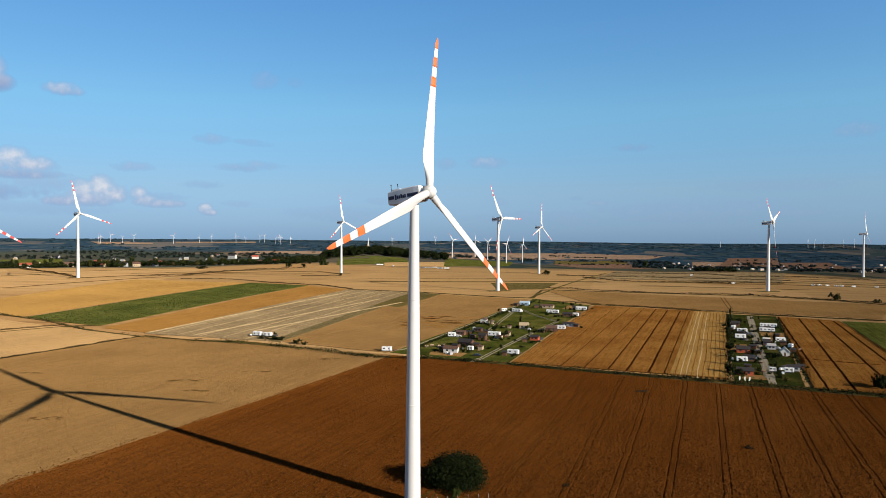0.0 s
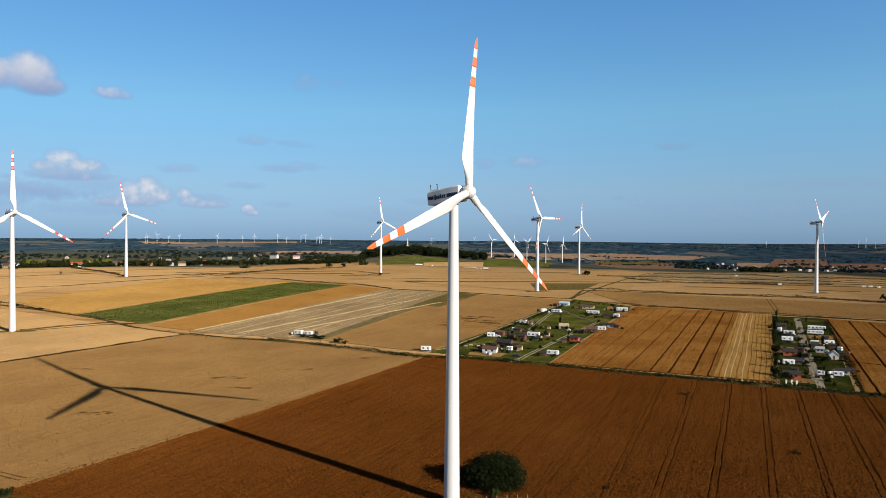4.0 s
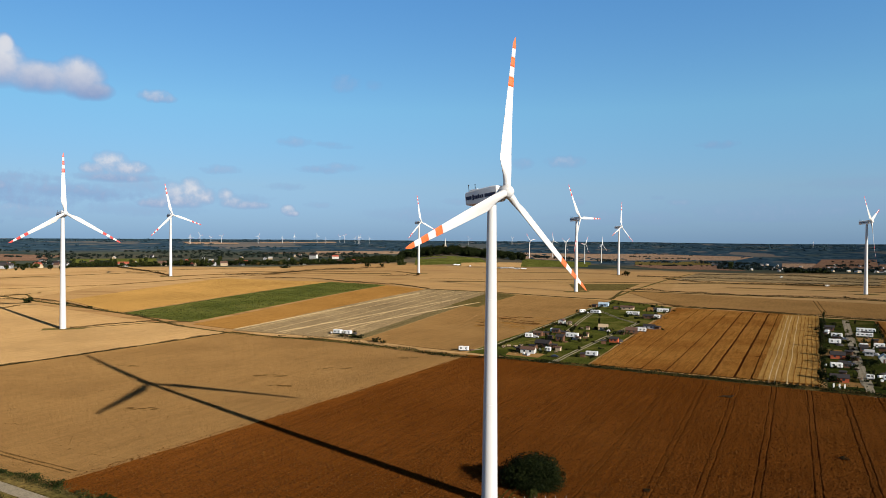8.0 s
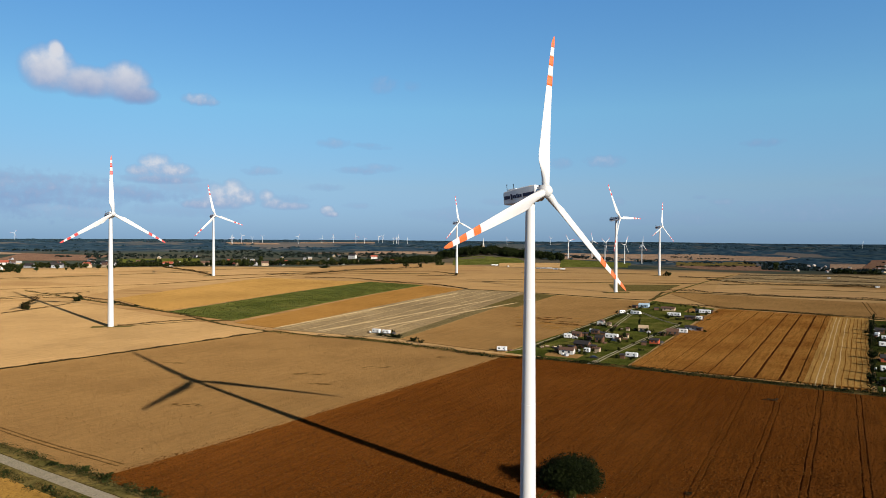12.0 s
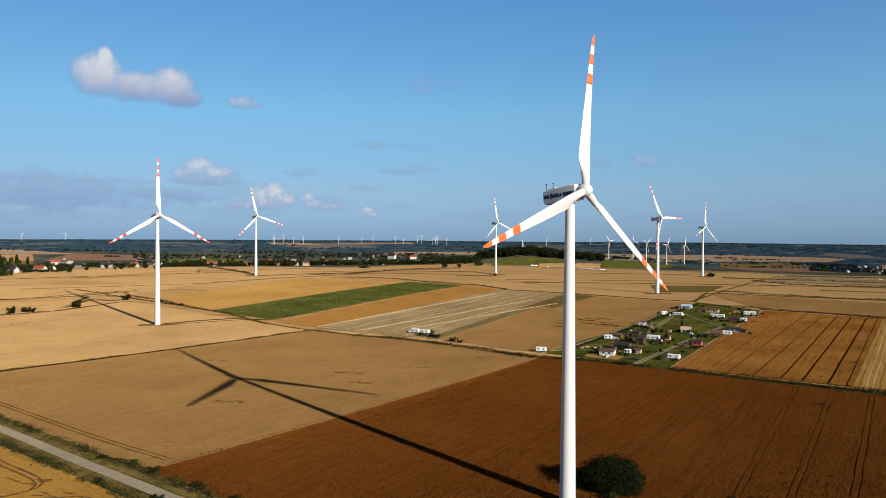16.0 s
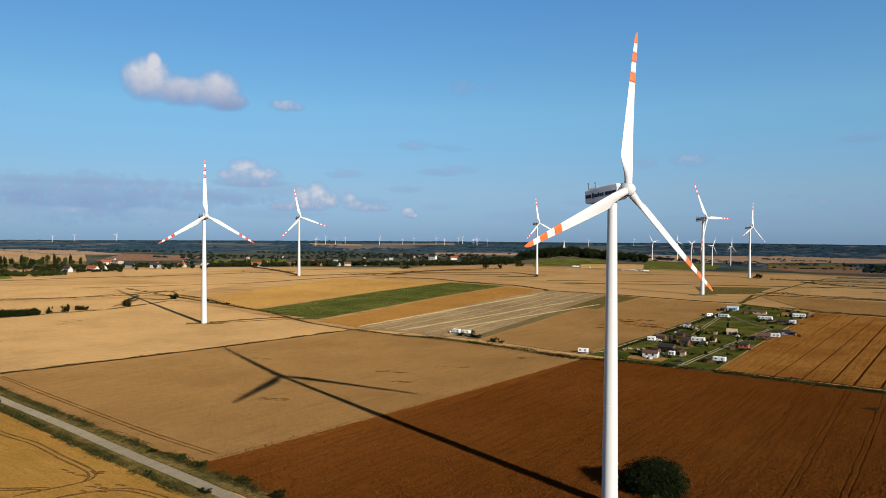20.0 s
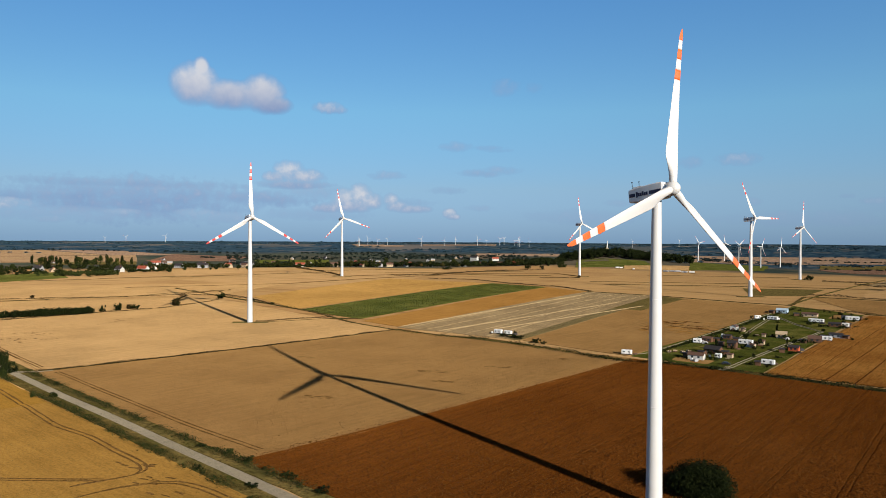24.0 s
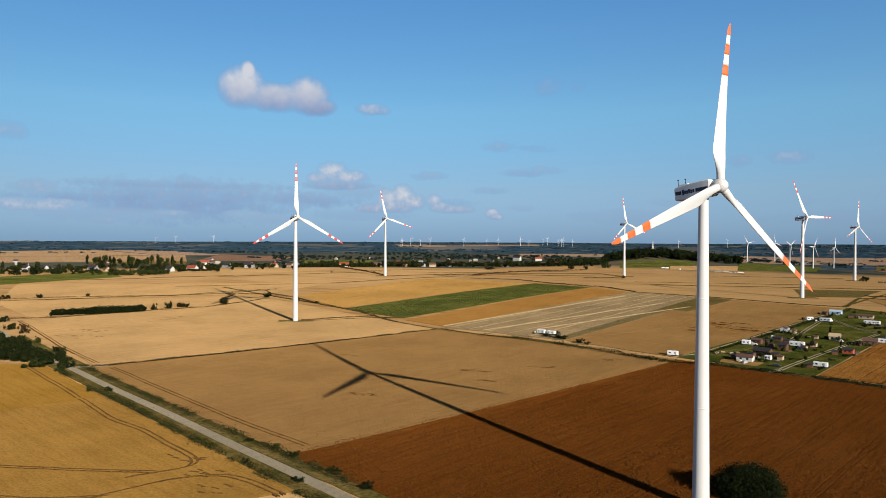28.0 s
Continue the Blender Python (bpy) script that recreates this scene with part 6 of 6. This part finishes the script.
woodland("wood", scatter(-14.0, -9.3, 1560, 1720, 130), 7, 13, 70, 1.7, LEAF, "dark wood below the hill")
woodland("gardens", [(-822 + 70 * f + RNG.normal(0, 7), 745 + 30 * f + RNG.normal(0, 12)) for f in RNG.random(46)], 5, 7, 120, 0.9, LEAF2, "green bushes at the edge of the meadow")
woodland("gardens", scatter(-55, -40, 1150, 1480, 260, 0.05, 0.006), 6, 5.5, 60, 1.3, LEAF, "dark gardens and hedges of the village")
woodland("gardens", scatter(-41, -24, 1420, 1620, 300, 0.05, 0.006), 6, 7.0, 60, 1.3, LEAF, "dark gardens and hedges of the village")
woodland("gardens", scatter(-27, -10, 1480, 1680, 430, 0.0, 0.006), 6, 9.5, 60, 1.3, LEAF, "dark gardens and hedges of the village")
woodland("wood", scatter(1.0, 4.5, 3150, 3250, 40), 10, 12, 40, 2.5, TOWN_HAZE_LEAF, "copse beyond the green field")
woodland("wood", scatter(15, 40, 2450, 3500, 520, 0.06), 9, 9, 40, 2.5, TOWN_HAZE_LEAF, "dark trees of a distant town")
woodland("wood", scatter(-36, -10, 1680, 2900, 420, 0.08), 8, 7, 34, 2.0, TOWN_HAZE_LEAF, "scattered trees and hedgerows behind the village")
woodland("wood", scatter(-60, 40, 3000, 3900, 420, 0.15), 12, 5, 26, 3.0, HAZE_LEAF, "distant woods and hedgerows")
woodland("wood", scatter(-62, 42, 4300, 4900, 900, -0.1), 30, 3.0, 20, 4.5, HAZE_LEAF, "forest on the horizon")
for (ax, ay), (bx, by), n, tall in (((329, 3138), (419, 3194), 14, 15), ((532, 3544), (622, 3528), 10, 9), ((572, 3179), (646, 3195), 10, 9), ((759, 3174), (911, 3029), 26, 15), ((1256, 2984), (1380, 2950), 16, 11), ((484, 2934), (763, 2924), 22, 7),
                                    ((628, 3460), (825, 3480), 16, 6), ((1200, 2945), (1300, 2935), 12, 9), ((-1500, 1900), (-1200, 1830), 12, 7), ((-2080, 2380), (-1500, 2300), 26, 9), ((-2600, 2150), (-2200, 2330), 16, 9)):
    woodland("hedge", [(ax + (bx - ax) * f + RNG.normal(0, 6), ay + (by - ay) * f + RNG.normal(0, 9)) for f in RNG.random(n)], 8, tall, 40, 2.0, TOWN_HAZE_LEAF, "dark hedge and bushes between far fields")
scrub("hedge", [(531, 1493), (560, 1440), (585, 1415)], 14, 9, 9, 2.0, LEAF, "dark hedge in the far fields", gap=-0.3)
tree(*polar(15.9, 1990), 1, 1.9, "single tall dark tree in the far fields", "far trees")

# a white monument on the wooded hill
mx, my = polar(-6.0, 1775)
mon = thing("monument", Matrix.Translation((mx, my, height(mx, my))), "white spire monument on the wooded hill", "monument")
part("base", boxed(-1.7, 1.7, -1.7, 1.7, -1, 21, bevel=0.3), WALL_WHITE, mon)
part("plinth", boxed(-2.8, 2.8, -2.8, 2.8, -1, 16, bevel=0.3), WALL_CREAM, mon)
bm = bmesh.new()
loft(bm, [[(r * math.cos(i * math.pi / 4), r * math.sin(i * math.pi / 4), z) for i in range(8)] for r, z in ((1.5, 21), (1.1, 28), (0.25, 35))])
part("spire", bm, WALL_WHITE, mon)

for x, y in ((-127, 1392), (-94, 1348), (-36, 1301), (-26, 1309), (-16, 1317), (-5, 1294), (7, 1303), (-120, 1388)):
    bale = thing("wrapped_bale", Matrix.Translation((x, y, height(x, y) + 0.3)) @ pose(0, 0, 0, 0, 0, x), "row of white wrapped silage bales", "bale", "wrapped bales")
    part("wrap", boxed(-5, 5, -1.2, 1.2, 0, 2.2, bevel=0.5), WHITE, bale)
for k, (x, y) in enumerate(((483, 926), (493, 929), (498, 919), (506, 912), (514, 914), (524, 905), (553, 904), (415, 1184), (382, 933))):
    caravan(x, y, 4.2, ACROSS + 10 * (k % 3), tall=2.1, label="white caravan at a far field edge", group="caravans far off")

# light specks of the distant town
for k, (x, y) in enumerate(scatter(17, 38, 2500, 3300, 80) + scatter(-58, -14, 1750, 2300, 30)):
    house(x, y, 12, 8, 3.5, 3.5, (WALL_GREY, WALL_CREAM, WALL_GREY)[k % 3], (ROOF_DARK, WALL_GREY, ROOF_BROWN)[k % 3], k * 37 % 180, "distant pale house among trees", "house", "house", "houses of the distant town", 0, False, 0.0)

# turbines past the ridge and along the horizon
for k, (az, r) in enumerate(((0.75, 3080), (3.6, 3120), (5.1, 2860), (6.4, 3060), (2.6, 3300))):
    x, y = polar(az, r)
    wind_turbine(x, y, 40 + 23 * k, "distant white wind turbine in a green field", full=False, group="distant wind turbines")
FAR_A = [(-1779, 3672), (-1730, 3587), (-1773, 3790), (-1679, 3721), (-1672, 3842), (-1418, 3736), (-1338, 3902), (-1316, 4044), (-1168, 4009), (-1095, 3932), (-1082, 4197), (-1059, 4213), (-951, 4038), (-935, 4050), (-903, 3954), (-879, 4093)]
FAR_B = [(-308, 4294), (-49, 4418), (1648, 4219), (2072, 4032), (2104, 4020), (2148, 4005), (2214, 3931), (2266, 3913), (-3149, 3206), (-3162, 3379), (-3005, 3534)]
for k, (x, y) in enumerate(FAR_A + FAR_B):
    wind_turbine(x, y, 17 * k, "tiny white wind turbine on the horizon", scale=0.40 + 0.06 * (k % 3), full=False, group="wind turbines on the horizon")


# uneven tops of the nearest crops
def crop_tops(name, corners, n, leaf, tall, rise, mat, label, upright=0.0):
    a, b, c, d = (np.array(p, float) for p in corners)
    u, v = RNG.random((n * 3, 1)), RNG.random((n * 3, 1))
    p = (1 - v) * ((1 - u) * a + u * b) + v * ((1 - u) * d + u * c)
    near = RNG.random(len(p)) < (150.0 / np.maximum(150.0, np.hypot(p[:, 0], p[:, 1]))) ** 1.4
    p = p[near][:n]
    z = heights(p) + 0.1 + 0.3 * rise + RNG.random(len(p)) ** 1.5 * tall
    a = RNG.uniform(0, 2 * math.pi, len(p))
    nrm = np.column_stack([np.cos(a) * upright, np.sin(a) * upright, np.full(len(p), 0.9 - 0.5 * min(1.0, upright))])
    me = leaf_mesh(name, np.column_stack([p, z]), nrm, leaf, mat, RNG)
    return tagged(new(name, me), label, "crop", kind="stuff")


crop_tops("crop_tops", [(-124.5, 174), (-29.2, 382), (328, 227), (200, 34)], 190000, 0.21, 0.6, 0.55, BROWN_STALKS, "uneven tops of ripe brown rapeseed", 1.6)
crop_tops("crop_tops", [(-125.0, 174), (-290, 252), (-189, 441), (-29.7, 382)], 40000, 0.2, 0.22, 0.68, TAN_STALKS, "uneven ears of ripe tan wheat")
crop_tops("crop_tops", [(-235, 208), (-106, 149), (-150, 95), (-262, 151)], 30000, 0.16, 0.25, 0.7, GOLD_STALKS, "uneven ears of golden barley")
crop_tops("crop_tops", [(-306, 521), (-238, 488), (-154, 802), (-223, 826)], 22000, 0.55, 0.35, 0.5, BEET_TOPS, "uneven leafy tops of green beet")
